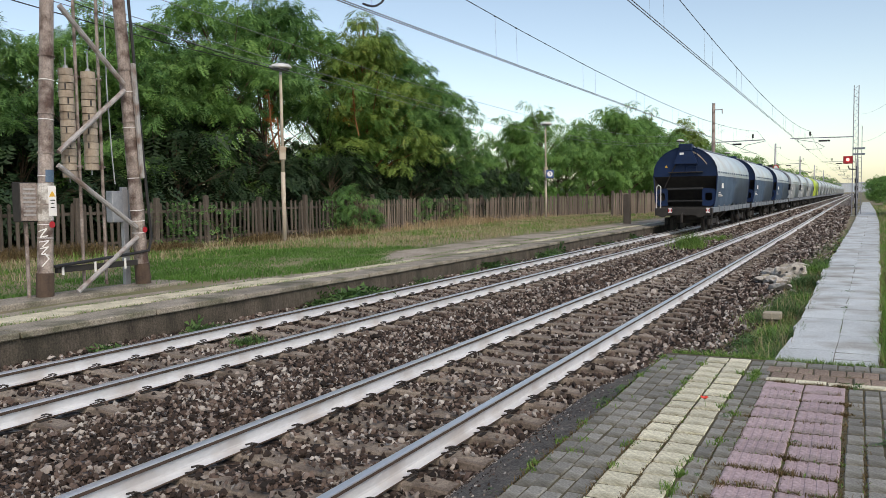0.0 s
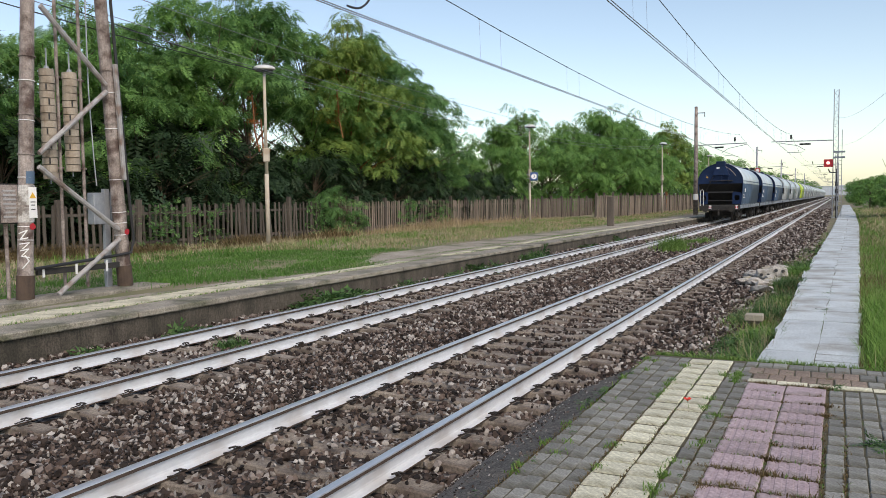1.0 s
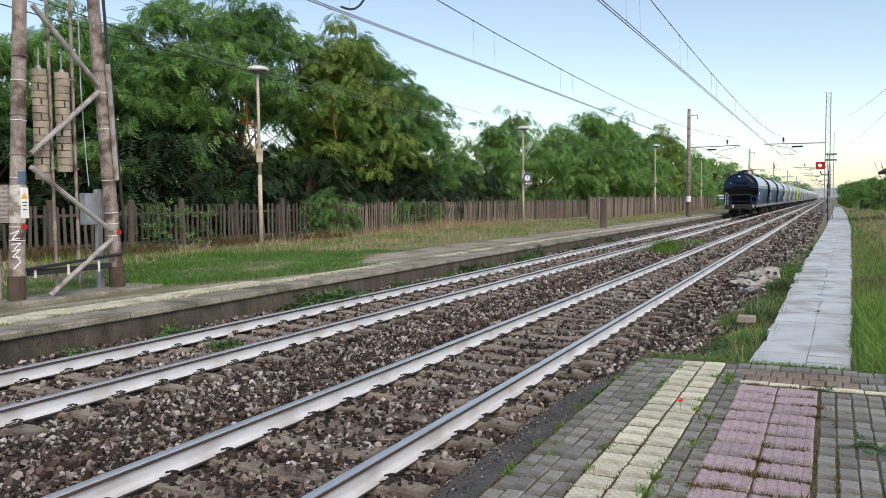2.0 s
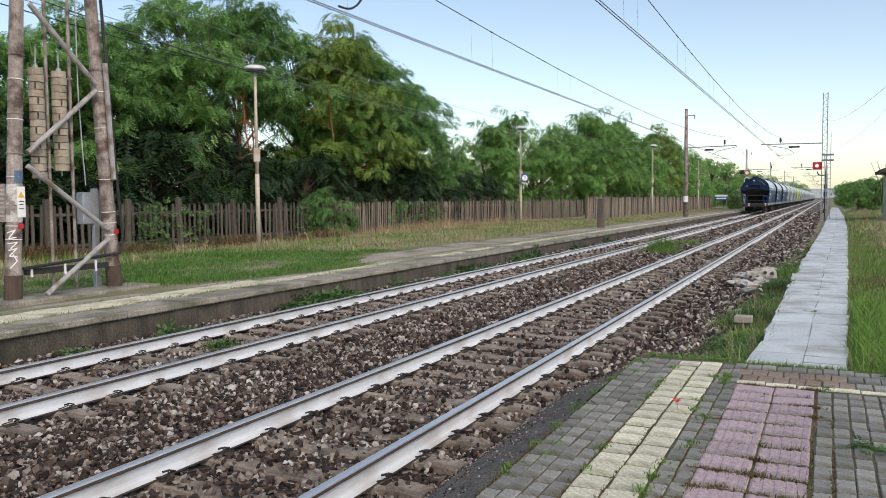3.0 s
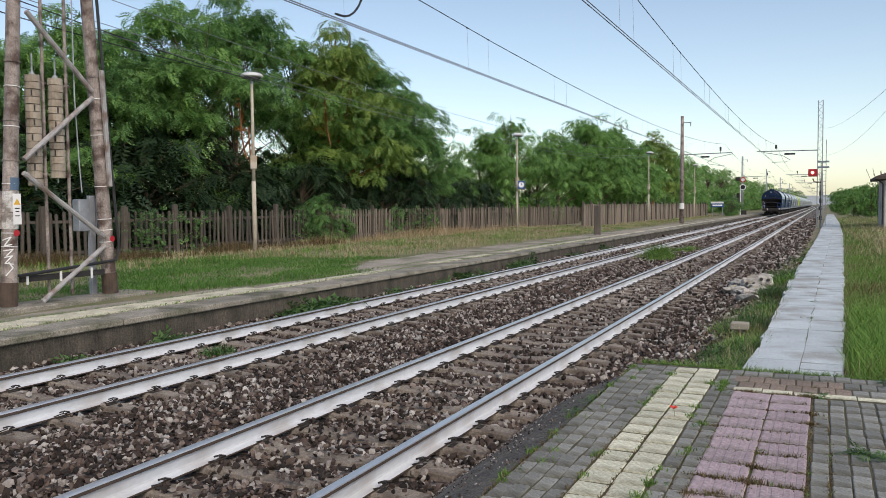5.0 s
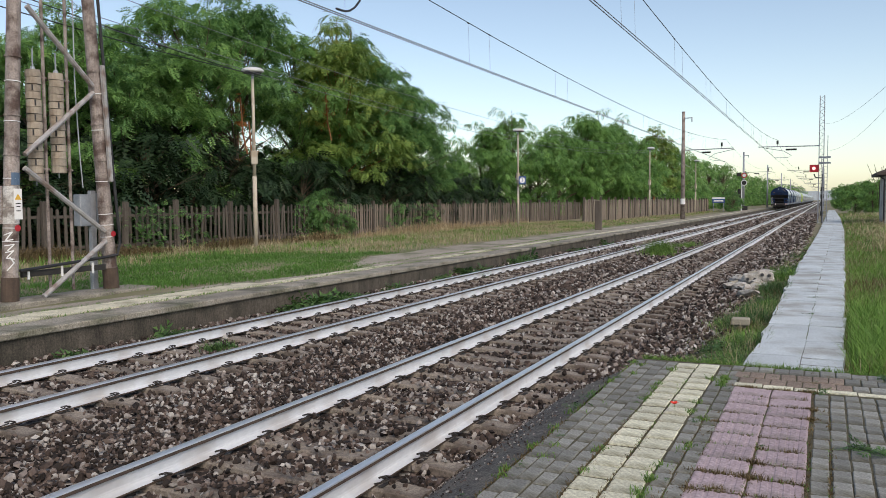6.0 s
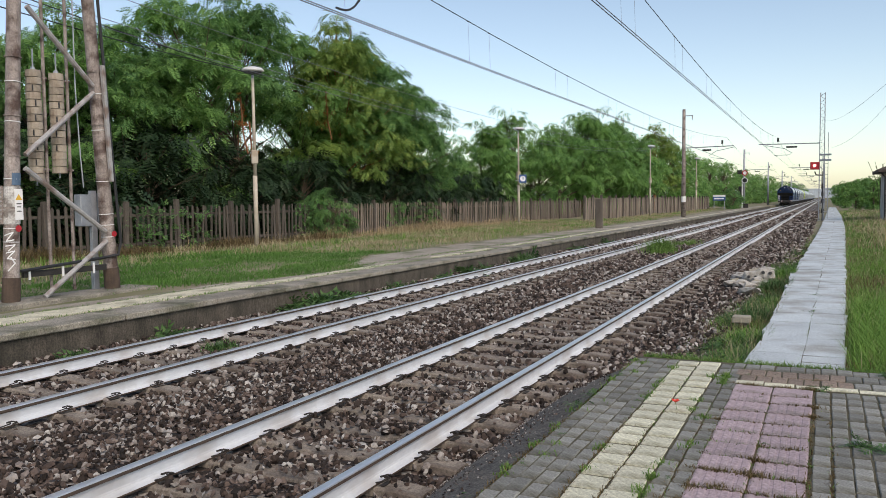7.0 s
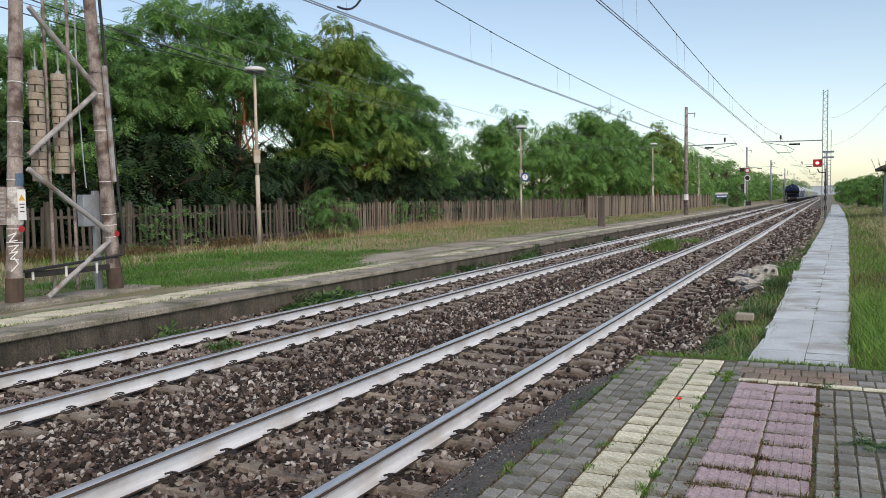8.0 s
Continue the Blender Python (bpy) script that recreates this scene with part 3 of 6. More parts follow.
        s = size * np.clip(rng.lognormal(-0.05, 0.32, n), 0.45, 1.9)
        sc = np.stack([s, s * rng.uniform(0.6, 0.95, n), s * rng.uniform(0.45, 0.85, n)], 1)
        out.append(mats(turns(rng, n), np.stack([x, y, z], 1), sc))
    # grit strewn on the asphalt ramp
    n = 4200
    x, y = rng.uniform(-2.5, -1.74, n), rng.uniform(2.8, 8.3, n)
    keep = rng.random(n) < np.clip((-x - 1.72) / 0.75, 0.12, 1)
    x, y = x[keep], y[keep]
    n = len(x)
    z = np.interp(-x, (1.71, 1.9, 2.15, 2.37, 2.53), (0.40, 0.34, 0.21, 0.04, -0.08)) - 0.25 * np.clip(y - 7.2, 0, 2) ** 2
    s = rng.uniform(0.007, 0.022, n)
    out.append(mats(turns(rng, n), np.stack([x, y, z], 1), np.stack([s, s, s * 0.8], 1)))
    st = many("ballast_stones", STONE, STONE_F, np.concatenate(out), M["stones"])
    tagged(st, "loose brown and grey crushed stone between rails", "ballast", kind="stuff")


SLEEPER_Y = {"near": 4.959 % 0.6, "far": 4.847 % 0.6}


def rail_mesh():
    """Flat-bottomed rail section swept along y; head, web, foot in their own finishes."""
    half = [(0.0, 0.172), (0.026, 0.171), (0.034, 0.164), (0.036, 0.157), (0.035, 0.134), (0.012, 0.122), (0.0085, 0.10), (0.0085, 0.05), (0.013, 0.034), (0.040, 0.020), (0.074, 0.0125), (0.075, 0.0)]
    prof = half + [(-x, z) for x, z in reversed(half[1:])]
    which = [0, 0, 0, 2, 2, 1, 1, 1, 1, 1, 2]
    which = which + [2] + which[::-1]
    ys = [-20, -12, -4] + [i * 4 for i in range(0, 30)] + [150, 220, 320, 480, 700]
    bm = bmesh.new()
    rows = [[bm.verts.new((x, y, z - 0.015)) for x, z in prof] for y in ys]
    k = len(prof)
    for a, b in zip(rows[:-1], rows[1:]):
        for i in range(k):
            f = bm.faces.new((a[i], a[(i + 1) % k], b[(i + 1) % k], b[i]))
            f.material_index = which[i] if i < len(which) else 2
            f.smooth = False
    me = bpy.data.meshes.new("rail")
    bm.to_mesh(me)
    bm.free()
    for m in (M["rail_steel"], M["rail_white"], M["rail_dark"]):
        me.materials.append(m)
    return me


def clip_mesh():
    """Bent spring clip and its plate beside a rail foot."""
    bm = bmesh.new()
    pts = [(-0.035, -0.05, 0.01), (0.03, -0.055, 0.03), (0.06, -0.02, 0.045), (0.02, 0.0, 0.05), (-0.03, 0.0, 0.035), (0.02, 0.015, 0.05), (0.06, 0.03, 0.045), (0.03, 0.06, 0.03), (-0.035, 0.055, 0.01)]
    line(bm, [(x * 1.0, y * 1.15, z * 1.05) for x, y, z in pts], 0.0075, 4)
    box(bm, (-0.005, -0.06, -0.02), (0.035, 0.06, -0.004))
    me = bpy.data.meshes.new("rail_clip")
    bm.to_mesh(me)
    bm.free()
    me.materials.append(M["clip"])
    return me


def sleeper_mesh():
    bm = bmesh.new()
    xs = [-1.2, -1.0, -0.45, 0.0, 0.45, 1.0, 1.2]
    top = [-0.035, -0.018, -0.022, -0.06, -0.022, -0.018, -0.035]
    rows = []
    for x, t in zip(xs, top):
        rows.append([bm.verts.new((x, y, z)) for y, z in ((-0.14, -0.2), (-0.11, t - 0.012), (-0.095, t), (0.095, t), (0.11, t - 0.012), (0.14, -0.2))])
    for a, b in zip(rows[:-1], rows[1:]):
        for i in range(5):
            bm.faces.new((a[i], b[i], b[i + 1], a[i + 1]))
    bm.faces.new(rows[0])
    bm.faces.new(list(reversed(rows[-1])))
    bmesh.ops.recalc_face_normals(bm, faces=bm.faces)
    me = bpy.data.meshes.new("sleeper")
    bm.to_mesh(me)
    bm.free()
    me.materials.append(M["sleeper"])
    return me


def build_tracks():
    rail, clip, slp = rail_mesh(), clip_mesh(), sleeper_mesh()
    for key, (xl, xr) in RAILS.items():
        t = thing("railway_track", "white-washed steel rails clipped to concrete sleepers in ballast", "railway track", kind="structure")
        cx = (xl + xr) / 2
        t.location = (cx, 0, 0)
        for x in (xl, xr):
            r = new("rail", rail)
            r.parent = t
            r.location = (x - cx, 0, 0)
        rng = random.Random(5)
        for i in range(-30, 230):
            y = SLEEPER_Y[key] + 0.6 * i
            s = new("sleeper", slp)
            s.parent = t
            s.location = (rng.uniform(-0.01, 0.01), y + rng.uniform(-0.01, 0.01), rng.uniform(-0.005, 0.003))
            s.rotation_euler = (0, 0, rng.uniform(-0.008, 0.008))
            if 2 < i < 62:
                for x in (xl, xr):
                    for sgn in (1, -1):
                        c = new("rail_clip", clip)
                        c.parent = t
                        c.location = (x - cx + sgn * 0.100, y, -0.008)
                        c.rotation_euler = (0, 0, 0 if sgn > 0 else math.pi)


build_ground()
build_bed()
build_tracks()
scatter_stones()
# ---- right-hand platform: pavers, tactile tiles, asphalt ramp ----
def piece_mesh(name, w, d, h, material, bevel=0.003, ridges=0):
    bm = bmesh.new()
    zs = ((-h, 0.0), (-bevel, 0.0), (0.0, bevel))
    rows = [[bm.verts.new((sx * (w / 2 - i), sy * (d / 2 - i), z)) for sx, sy in ((-1, -1), (1, -1), (1, 1), (-1, 1))] for z, i in zs]
    for a, b in zip(rows[:-1], rows[1:]):
        for i in range(4):
            bm.faces.new((a[i], a[(i + 1) % 4], b[(i + 1) % 4], b[i]))
    bm.faces.new(rows[-1])
    for k in range(ridges):
        x = -w / 2 + (k + 0.5) * w / ridges
        vs = [bm.verts.new((x + a, y, z)) for y in (-d / 2 + 0.003, d / 2 - 0.003) for a, z in ((-0.021, 0.0005), (-0.017, 0.003), (0.017, 0.003), (0.021, 0.0005))]
        for i in range(3):
            bm.faces.new((vs[i], vs[i + 1], vs[i + 5], vs[i + 4]))
        bm.faces.new((vs[3], vs[2], vs[1], vs[0]))
        bm.faces.new((vs[4], vs[5], vs[6], vs[7]))
    me = bpy.data.meshes.new(name)
    bm.to_mesh(me)
    bm.free()
    me.materials.append(material)
    return me


PAVE_END = 8.28
PAVE_L = -1.70


def build_pavement():
    bm = bmesh.new()
    box(bm, (PAVE_L, -12.0, -0.2), (2.6, PAVE_END, PLATFORM_Z - 0.007))
    pv = link("pavement", bm, M["joint"])
    tagged(pv, "weedy platform of grey, yellow and pink pavers", "pavement", kind="structure")
    rng = random.Random(3)

    def put(name, me, x, y, rz=0.0):
        o = new(name, me)
        o.parent = pv
        o.location = (x + rng.uniform(-0.004, 0.004), y + rng.uniform(-0.005, 0.005), PLATFORM_Z + rng.uniform(-0.004, 0.005))
        o.rotation_euler = (rng.gauss(0, 0.012), rng.gauss(0, 0.014), rz + rng.gauss(0, 0.016))

    grey = piece_mesh("paver", 0.096, 0.216, 0.04, M["brick"], 0.006)
    wide = piece_mesh("paver_wide", 0.100, 0.217, 0.04, M["brick"], 0.006)
    yellow = piece_mesh("paver_yellow", 0.187, 0.207, 0.04, M["brick_yellow"], 0.006)
    red = piece_mesh("paver_brown", 0.121, 0.247, 0.04, M["brick_red"], 0.006)
    header = piece_mesh("paver_header", 0.121, 0.247, 0.04, M["brick"], 0.006)
    edge_yellow = piece_mesh("paver_line", 0.235, 0.11, 0.05, M["brick_yellow"])
    ridged = piece_mesh("tactile_tile", 0.299, 0.293, 0.04, M["tile_pink"], 0.005, ridges=5)
    plain = piece_mesh("plain_tile", 0.299, 0.293, 0.04, M["tile_pink"], 0.005)
    row0 = 3.2
    n = int((PAVE_END - row0) / 0.226)
    for j in range(n + 1):
        y = row0 + 0.226 * (j + 0.5)
        if y > PAVE_END - 0.1:
            continue
        for k in range(4):
            put("paver", grey, PAVE_L + 0.05 + 0.1025 * k, y + (0.0, 0.02, -0.015, 0.03)[k])
        for k in range(2):
            put("paver_yellow", yellow, -1.190 + 0.2 * k, y + (0.03 if k else 0))
        for k in range(2):
            put("paver", grey, -0.832 + 0.105 * k, y + (0.06 if k else 0))
        if y < 7.22:
            for k in range(9):
                put("paver", wide, 0.005 + 0.112 * k, y + (0.0, 0.02, 0.05, 0.03, -0.01, 0.02, 0.04, 0.0, 0.03)[k])
    # tactile field
    for j in range(14):
        y = 7.15 - 0.3 * j
        for k in range(2):
            put("tactile_tile", plain if (j in (0, 1) and k == 1) or j == 0 else ridged, -0.53 + 0.308 * k, y)
    # line and header rows at the far end
    for k in range(8):
        put("paver_line", edge_yellow, -0.58 + 0.245 * k, 7.42)
    for j in range(3):
        for k in range(14):
            put("paver", red if (k < 7 and j < 2) else header, -0.66 + 0.13 * k + (0.0 if j % 2 else 0.06), 7.60 + 0.26 * j)
    # the platform behind: same pattern, joined
    v, f, tone = [], [], []
    for j in range(68):
        y = row0 - 0.226 * (j + 0.5)
        cells = [(PAVE_L + 0.05 + 0.1025 * k, 0.088) for k in range(4)] + [(-1.190, 0.183), (-0.990, 0.183), (-0.832, 0.088), (-0.727, 0.088)] + [(-0.53, 0.288), (-0.222, 0.288)] + [(0.005 + 0.112 * k, 0.103) for k in range(22)]
        for x, w in cells:
            b = len(v)
            z = PLATFORM_Z + rng.uniform(-0.004, 0.003)
            for zz in (z - 0.04, z):
                v += [(x - w / 2, y - 0.106, zz), (x + w / 2, y - 0.106, zz), (x + w / 2, y + 0.106, zz), (x - w / 2, y + 0.106, zz)]
            tone += [(1 if 0.18 < w < 0.2 else 2 if w > 0.2 else 0)] * 5
            f += [(b + 4, b + 5, b + 6, b + 7), (b, b + 1, b + 5, b + 4), (b + 1, b + 2, b + 6, b + 5), (b + 2, b + 3, b + 7, b + 6), (b + 3, b, b + 4, b + 7)]
    tagged(from_arrays("paver_field", v, f, [M["brick"], M["brick_yellow"], M["tile_pink"]], pv, tone), kind="stuff")
    # asphalt ramp between the pavers and the rail
    bm = bmesh.new()
    prof = [(PAVE_L - 0.012, PLATFORM_Z - 0.01), (-1.9, 0.34), (-2.15, 0.21), (-2.37, 0.04), (-2.53, -0.10)]
    ys = [-12, -6] + [-3 + 0.4 * i for i in range(29)]
    rows = []
    for y in ys:
        f = max(0.0, (y - 7.2) / 1.0)
        rows.append([bm.verts.new((x + 0.03 * noise.noise((y, x, 0)), min(y, PAVE_END + 0.05), z - 0.25 * f * f * (1 if i else 0.1) + 0.012 * noise.noise((x * 4, y * 4, 2)))) for i, (x, z) in enumerate(prof)])
    for a, b in zip(rows[:-1], rows[1:]):
        for i in range(len(prof) - 1):
            bm.faces.new((a[i + 1], a[i], b[i], b[i + 1]))
    tagged(link("asphalt_ramp", bm, M["asphalt"], smooth=True), "patched dark asphalt strip sloping from pavers to rail", "pavement", kind="structure")


WALK_L = ((8.5, -0.74), (9.65, -0.74), (14.5, -0.68), (21.2, -0.69), (30.6, -0.52), (45.4, -0.31), (75.5, -0.01), (191, 0.9))
WALK_R = ((8.5, 0.20), (9.84, 0.22), (14.9, 0.32), (31, 0.63), (54, 1.05), (87, 1.36), (190, 1.65))


def along(table, y):
    return float(np.interp(y, [a for a, _ in table], [b for _, b in table]))


def build_walkway():
    w = thing("walkway", "pale concrete cable-trough covers laid as a path", "walkway", kind="structure")
    rng = random.Random(8)
    # earth packed between the slabs, just under their tops
    v, f = [], []
    ys = [8.6 + 2.0 * i for i in range(72)]
    for y in ys:
        v += [(along(WALK_L, y) + 0.03, y, 0.1985), (along(WALK_R, y) - 0.03, y, 0.1985)]
    for i in range(len(ys) - 1):
        f.append((2 * i, 2 * i + 1, 2 * i + 3, 2 * i + 2))
    from_arrays("joint_earth", v, f, M["joint"], w)
    for col in (0, 1):
        y = 8.55 + 0.2 * col
        while y < 150:
            d = (0.62 if col else 0.85) * rng.uniform(0.6, 1.45) * (1 if y < 60 else 3)
            a, b = along(WALK_L, y), along(WALK_R, y)
            split = a + (b - a) * (0.55 + 0.05 * noise.noise((y * 0.8, 0, 3)))
            sk = [rng.gauss(0, 0.018) for _ in range(4)]
            x0, x1 = (a, split - 0.003) if col == 0 else (split + 0.003, b)
            a2, b2 = along(WALK_L, y + d), along(WALK_R, y + d)
            s2 = a2 + (b2 - a2) * (0.55 + 0.05 * noise.noise(((y + d) * 0.8, 0, 3)))
            x2, x3 = (a2, s2 - 0.003) if col == 0 else (s2 + 0.003, b2)
            bm = bmesh.new()
            g = rng.uniform(0.006, 0.035)
            x0, x2 = (x0 + rng.uniform(-0.05, 0.03), x2 + rng.uniform(-0.05, 0.03)) if col == 0 else (x0, x2)
            x1, x3 = (x1 + rng.uniform(-0.03, 0.04), x3 + rng.uniform(-0.03, 0.04)) if col == 1 else (x1, x3)
            t = 0.203 + rng.uniform(0, 0.006)
            tl = rng.uniform(-0.002, 0.006)
            vs = [bm.verts.new(p) for p in ((x0, y, t - 0.12), (x1, y, t - 0.12), (x3, y + d - g, t - 0.12), (x2, y + d - g, t - 0.12), (x0, y + sk[0], t), (x1, y + sk[1], t + tl), (x3, y + d - g + sk[2], t + tl), (x2, y + d - g + sk[3], t))]
            for f in ((4, 5, 6, 7), (0, 1, 5, 4), (1, 2, 6, 5), (2, 3, 7, 6), (3, 0, 4, 7)):
                bm.faces.new([vs[i] for i in f])
            link("slab", bm, M["slab"], w)
            y += d


# ---- left-hand platform ----
def build_left_platform():
    bm = bmesh.new()
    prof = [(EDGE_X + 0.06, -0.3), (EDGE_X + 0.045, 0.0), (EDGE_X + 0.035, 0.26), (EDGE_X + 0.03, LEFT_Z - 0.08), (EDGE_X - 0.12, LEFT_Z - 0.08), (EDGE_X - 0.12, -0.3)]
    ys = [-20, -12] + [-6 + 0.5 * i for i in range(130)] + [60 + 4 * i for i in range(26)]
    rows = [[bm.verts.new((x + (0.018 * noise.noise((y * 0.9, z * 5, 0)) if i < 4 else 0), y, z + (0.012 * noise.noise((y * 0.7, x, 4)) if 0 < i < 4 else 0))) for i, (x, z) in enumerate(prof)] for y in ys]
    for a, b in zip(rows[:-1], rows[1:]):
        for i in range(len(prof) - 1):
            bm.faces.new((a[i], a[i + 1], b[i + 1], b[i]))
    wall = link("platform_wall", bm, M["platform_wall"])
    tagged(wall, "stained concrete edge wall of the old platform, face darkened as shade", "platform", kind="structure")
    rng = random.Random(2)
    y = -20.0
    while y < 120:
        d = rng.uniform(1.8, 2.2) if y < 50 else 4.0
        bm = bmesh.new()
        box(bm, (EDGE_X - 0.58, y, LEFT_Z - 0.085), (EDGE_X + 0.085 + rng.uniform(-0.015, 0.008), y + d - 0.02, LEFT_Z + rng.uniform(-0.008, 0.008)), 0.015 if y < 50 else 0)
        link("coping_stone", bm, M["lip"], wall)
        y += d
    # worn top: narrow where the grass comes close, wide further along
    bm = bmesh.new()
    ys = [-20, -12] + [-6 + 0.5 * i for i in range(128)] + [60 + 5 * i for i in range(22)]
    rows = []
    for y in ys:
        inner = float(np.interp(y, (0, 9, 12.5, 15, 17, 18.5, 21, 26, 40, 60), (-11.3, -11.3, -11.1, -10.6, -10.3, -11.6, -12.6, -12.7, -12.2, -11.8)))
        inner += 0.25 * noise.noise((y * 0.5, 0, 0)) + 0.12 * noise.noise((y * 2.1, 0, 9))
        rows.append([bm.verts.new((EDGE_X - 0.56 + (inner - EDGE_X + 0.56) * k / 6, y, LEFT_Z - 0.012 + 0.012 * noise.noise((k, y, 5)) - (0.06 if k == 6 else 0))) for k in range(7)])
    for a, b in zip(rows[:-1], rows[1:]):
        for i in range(6):
            bm.faces.new((a[i + 1], a[i], b[i], b[i + 1]))
    tagged(link("platform_top", bm, M["platform_top"], smooth=True), "cracked grey platform surface invaded by grass", "platform", kind="structure")
    y = -5.0
    while y < 110:
        d = rng.uniform(0.5, 1.4)
        if rng.random() < (0.93 if y < 13 else 0.72):
            bm = bmesh.new()
            wide = 0.30 if y < 12.5 else 0.14
            x = -10.17 + rng.uniform(-0.03, 0.03) if y < 12.5 else -9.98
            n = 5
            lo = [bm.verts.new((x - wide + rng.uniform(-0.03, 0.03), y + d * k / n, LEFT_Z + 0.012)) for k in range(n + 1)]
            hi = [bm.verts.new((x + wide + rng.uniform(-0.03, 0.03), y + d * k / n, LEFT_Z + 0.012)) for k in range(n + 1)]
            for k in range(n):
                bm.faces.new((lo[k], hi[k], hi[k + 1], lo[k + 1]))
            g = bmesh.ops.extrude_face_region(bm, geom=bm.faces[:])
            bmesh.ops.translate(bm, vec=(0, 0, -0.02), verts=[v for v in g["geom"] if isinstance(v, bmesh.types.BMVert)])
            bmesh.ops.recalc_face_normals(bm, faces=bm.faces)
            link("faded_line", bm, M["faded_yellow"], wall)
        y += d


build_pavement()
build_walkway()
build_left_platform()
# ---- picket fence, lamps, gantry, masts, wires, signals ----
FENCE = ((-23.4, 2.0), (-21.5, 14.0), (-20.9, 22.0), (-20.8, 30.5))
FENCE_ON = ((-20.8, 30.6), (-20.7, 57.0), (-20.7, 74.0))
FENCE2 = ((-16.0, 58.0), (-15.7, 80.0), (-15.2, 122.0))


def fence_run(pts, height, pitch, width, near_posts, finish="picket"):
    fence = thing("picket_fence", "weathered brown picket fence with uneven pales and posts", "fence")
    bm = bmesh.new()
    w, h, t = width, height, 0.035
    vs = [bm.verts.new(p) for p in ((-w / 2, -t / 2, 0), (w / 2, -t / 2, 0), (w / 2, -t / 2, h - 0.05), (0, -t / 2, h), (-w / 2, -t / 2, h - 0.05))]
    us = [bm.verts.new((v.co.x, t / 2, v.co.z)) for v in vs]
    bm.faces.new(vs)
    bm.faces.new(list(reversed(us)))
    for i in range(5):
        bm.faces.new((vs[(i + 1) % 5], vs[i], us[i], us[(i + 1) % 5]))
    pale = bpy.data.meshes.new("pale")
    bm.to_mesh(pale)
    bm.free()
    pale.materials.append(M[finish])
    bm = bmesh.new()
    box(bm, (-0.08, -0.08, 0), (0.08, 0.08, height + 0.2), 0.015)
    post = bpy.data.meshes.new("post")
    bm.to_mesh(post)
    bm.free()
    post.materials.append(M["picket"])
    rng = random.Random(4)
    run = 0.0
    for (x0, y0), (x1, y1) in zip(pts[:-1], pts[1:]):
        a, b = Vector((x0, y0, LEFT_Z - 0.1)), Vector((x1, y1, LEFT_Z - 0.1))
        d = b - a
        ang = math.atan2(d.y, d.x)
        k = 0
        while k * pitch < d.length:
            p = a + d * (k * pitch / d.length)
            is_post = k % near_posts == 0
            o = new("post" if is_post else "pale", post if is_post else pale)
            o.parent = fence
            o.location = p + Vector((0, 0, rng.uniform(-0.05, 0.04)))
            o.rotation_euler = (rng.gauss(0, 0.02), rng.gauss(0, 0.025), ang)
            k += 1
        for z in (0.35, height - 0.3):
            bm = bmesh.new()
            box(bm, (0, 0.02, z - 0.045), (d.length, 0.07, z + 0.045))
            rl = link("rail_board", bm, M[finish], fence)
            rl.location, rl.rotation_euler = a, (0, 0, ang)


def street_lamp(at, facing, box_z=3.3, group="platform lamps"):
    l = thing("street_lamp", "cream painted lamp post with a flat oval head", "street lamp", at, group)
    bm = bmesh.new()
    tube(bm, (0, 0, -0.1), (0, 0, 2.6), 0.085, 0.08, 12)
    tube(bm, (0, 0, 2.6), (0, 0, 6.25), 0.068, 0.05, 12)
    link("post", bm, M["lamp_post"], l, smooth=True)
    bm = bmesh.new()
    box(bm, (-0.1, -0.12, box_z - 0.25), (0.1, 0.12, box_z + 0.25), 0.02)
    link("junction_box", bm, M["lamp_post"], l)
    bm = bmesh.new()
    tube(bm, (0, 0, 6.2), (0, 0, 6.42), 0.06, 0.04, 8)
    link("neck", bm, M["galv"], l)
    bm = bmesh.new()
    bmesh.ops.create_uvsphere(bm, u_segments=16, v_segments=8, radius=1)
    for v in bm.verts:
        v.co = Vector((v.co.x * 0.30 + 0.12, v.co.y * 0.42, 6.46 + (v.co.z * 0.16 if v.co.z > 0 else v.co.z * 0.05)))
    head = link("head", bm, M["lamp_lens"], l, smooth=True)
    bm = bmesh.new()
    box(bm, (-0.1, -0.3, 6.38), (0.32, 0.3, 6.42), 0.01)
    link("diffuser", bm, M["black"], head)
    l.rotation_euler = (0, 0, facing)
    return l


def platform_sign(at):
    s = thing("platform_sign", "blue square sign with white disc and number 3", "sign", at)
    bm = bmesh.new()
    box(bm, (-0.02, -0.25, -0.28), (0.02, 0.25, 0.28), 0.01)
    link("board", bm, M["blue"], s)
    bm = bmesh.new()
    r = bmesh.ops.create_circle(bm, cap_ends=True, segments=24, radius=0.19)
    bmesh.ops.transform(bm, matrix=pose(0.0225, 0, 0, 0, 90, 0), verts=r["verts"])
    link("disc", bm, M["white"], s)
    cu = bpy.data.curves.new("number", "FONT")
    cu.body, cu.size, cu.align_x, cu.align_y, cu.extrude = "3", 0.32, "CENTER", "CENTER", 0.002
    cu.materials.append(M["blue"])
    t = new("number", cu)
    t.parent = s
    t.matrix_basis = pose(0.026, 0, 0, 90, 0, 90)
    bm = bmesh.new()
    box(bm, (-0.02, -0.5, -0.15), (0.0, -0.2, -0.11))
    box(bm, (-0.02, -0.5, 0.11), (0.0, -0.2, 0.15))
    link("bracket", bm, M["galv"], s)
    s.rotation_euler = (0, 0, radians(-62))


def tension_gantry():
    """Two leaning tubular poles, braces, stacked counterweights on guide rods, cabinets."""
    g = thing("tensioning_gantry", "rusty tubular twin-pole gantry with diagonal braces", "railway mast", (-12.0, 9.85, LEFT_Z))
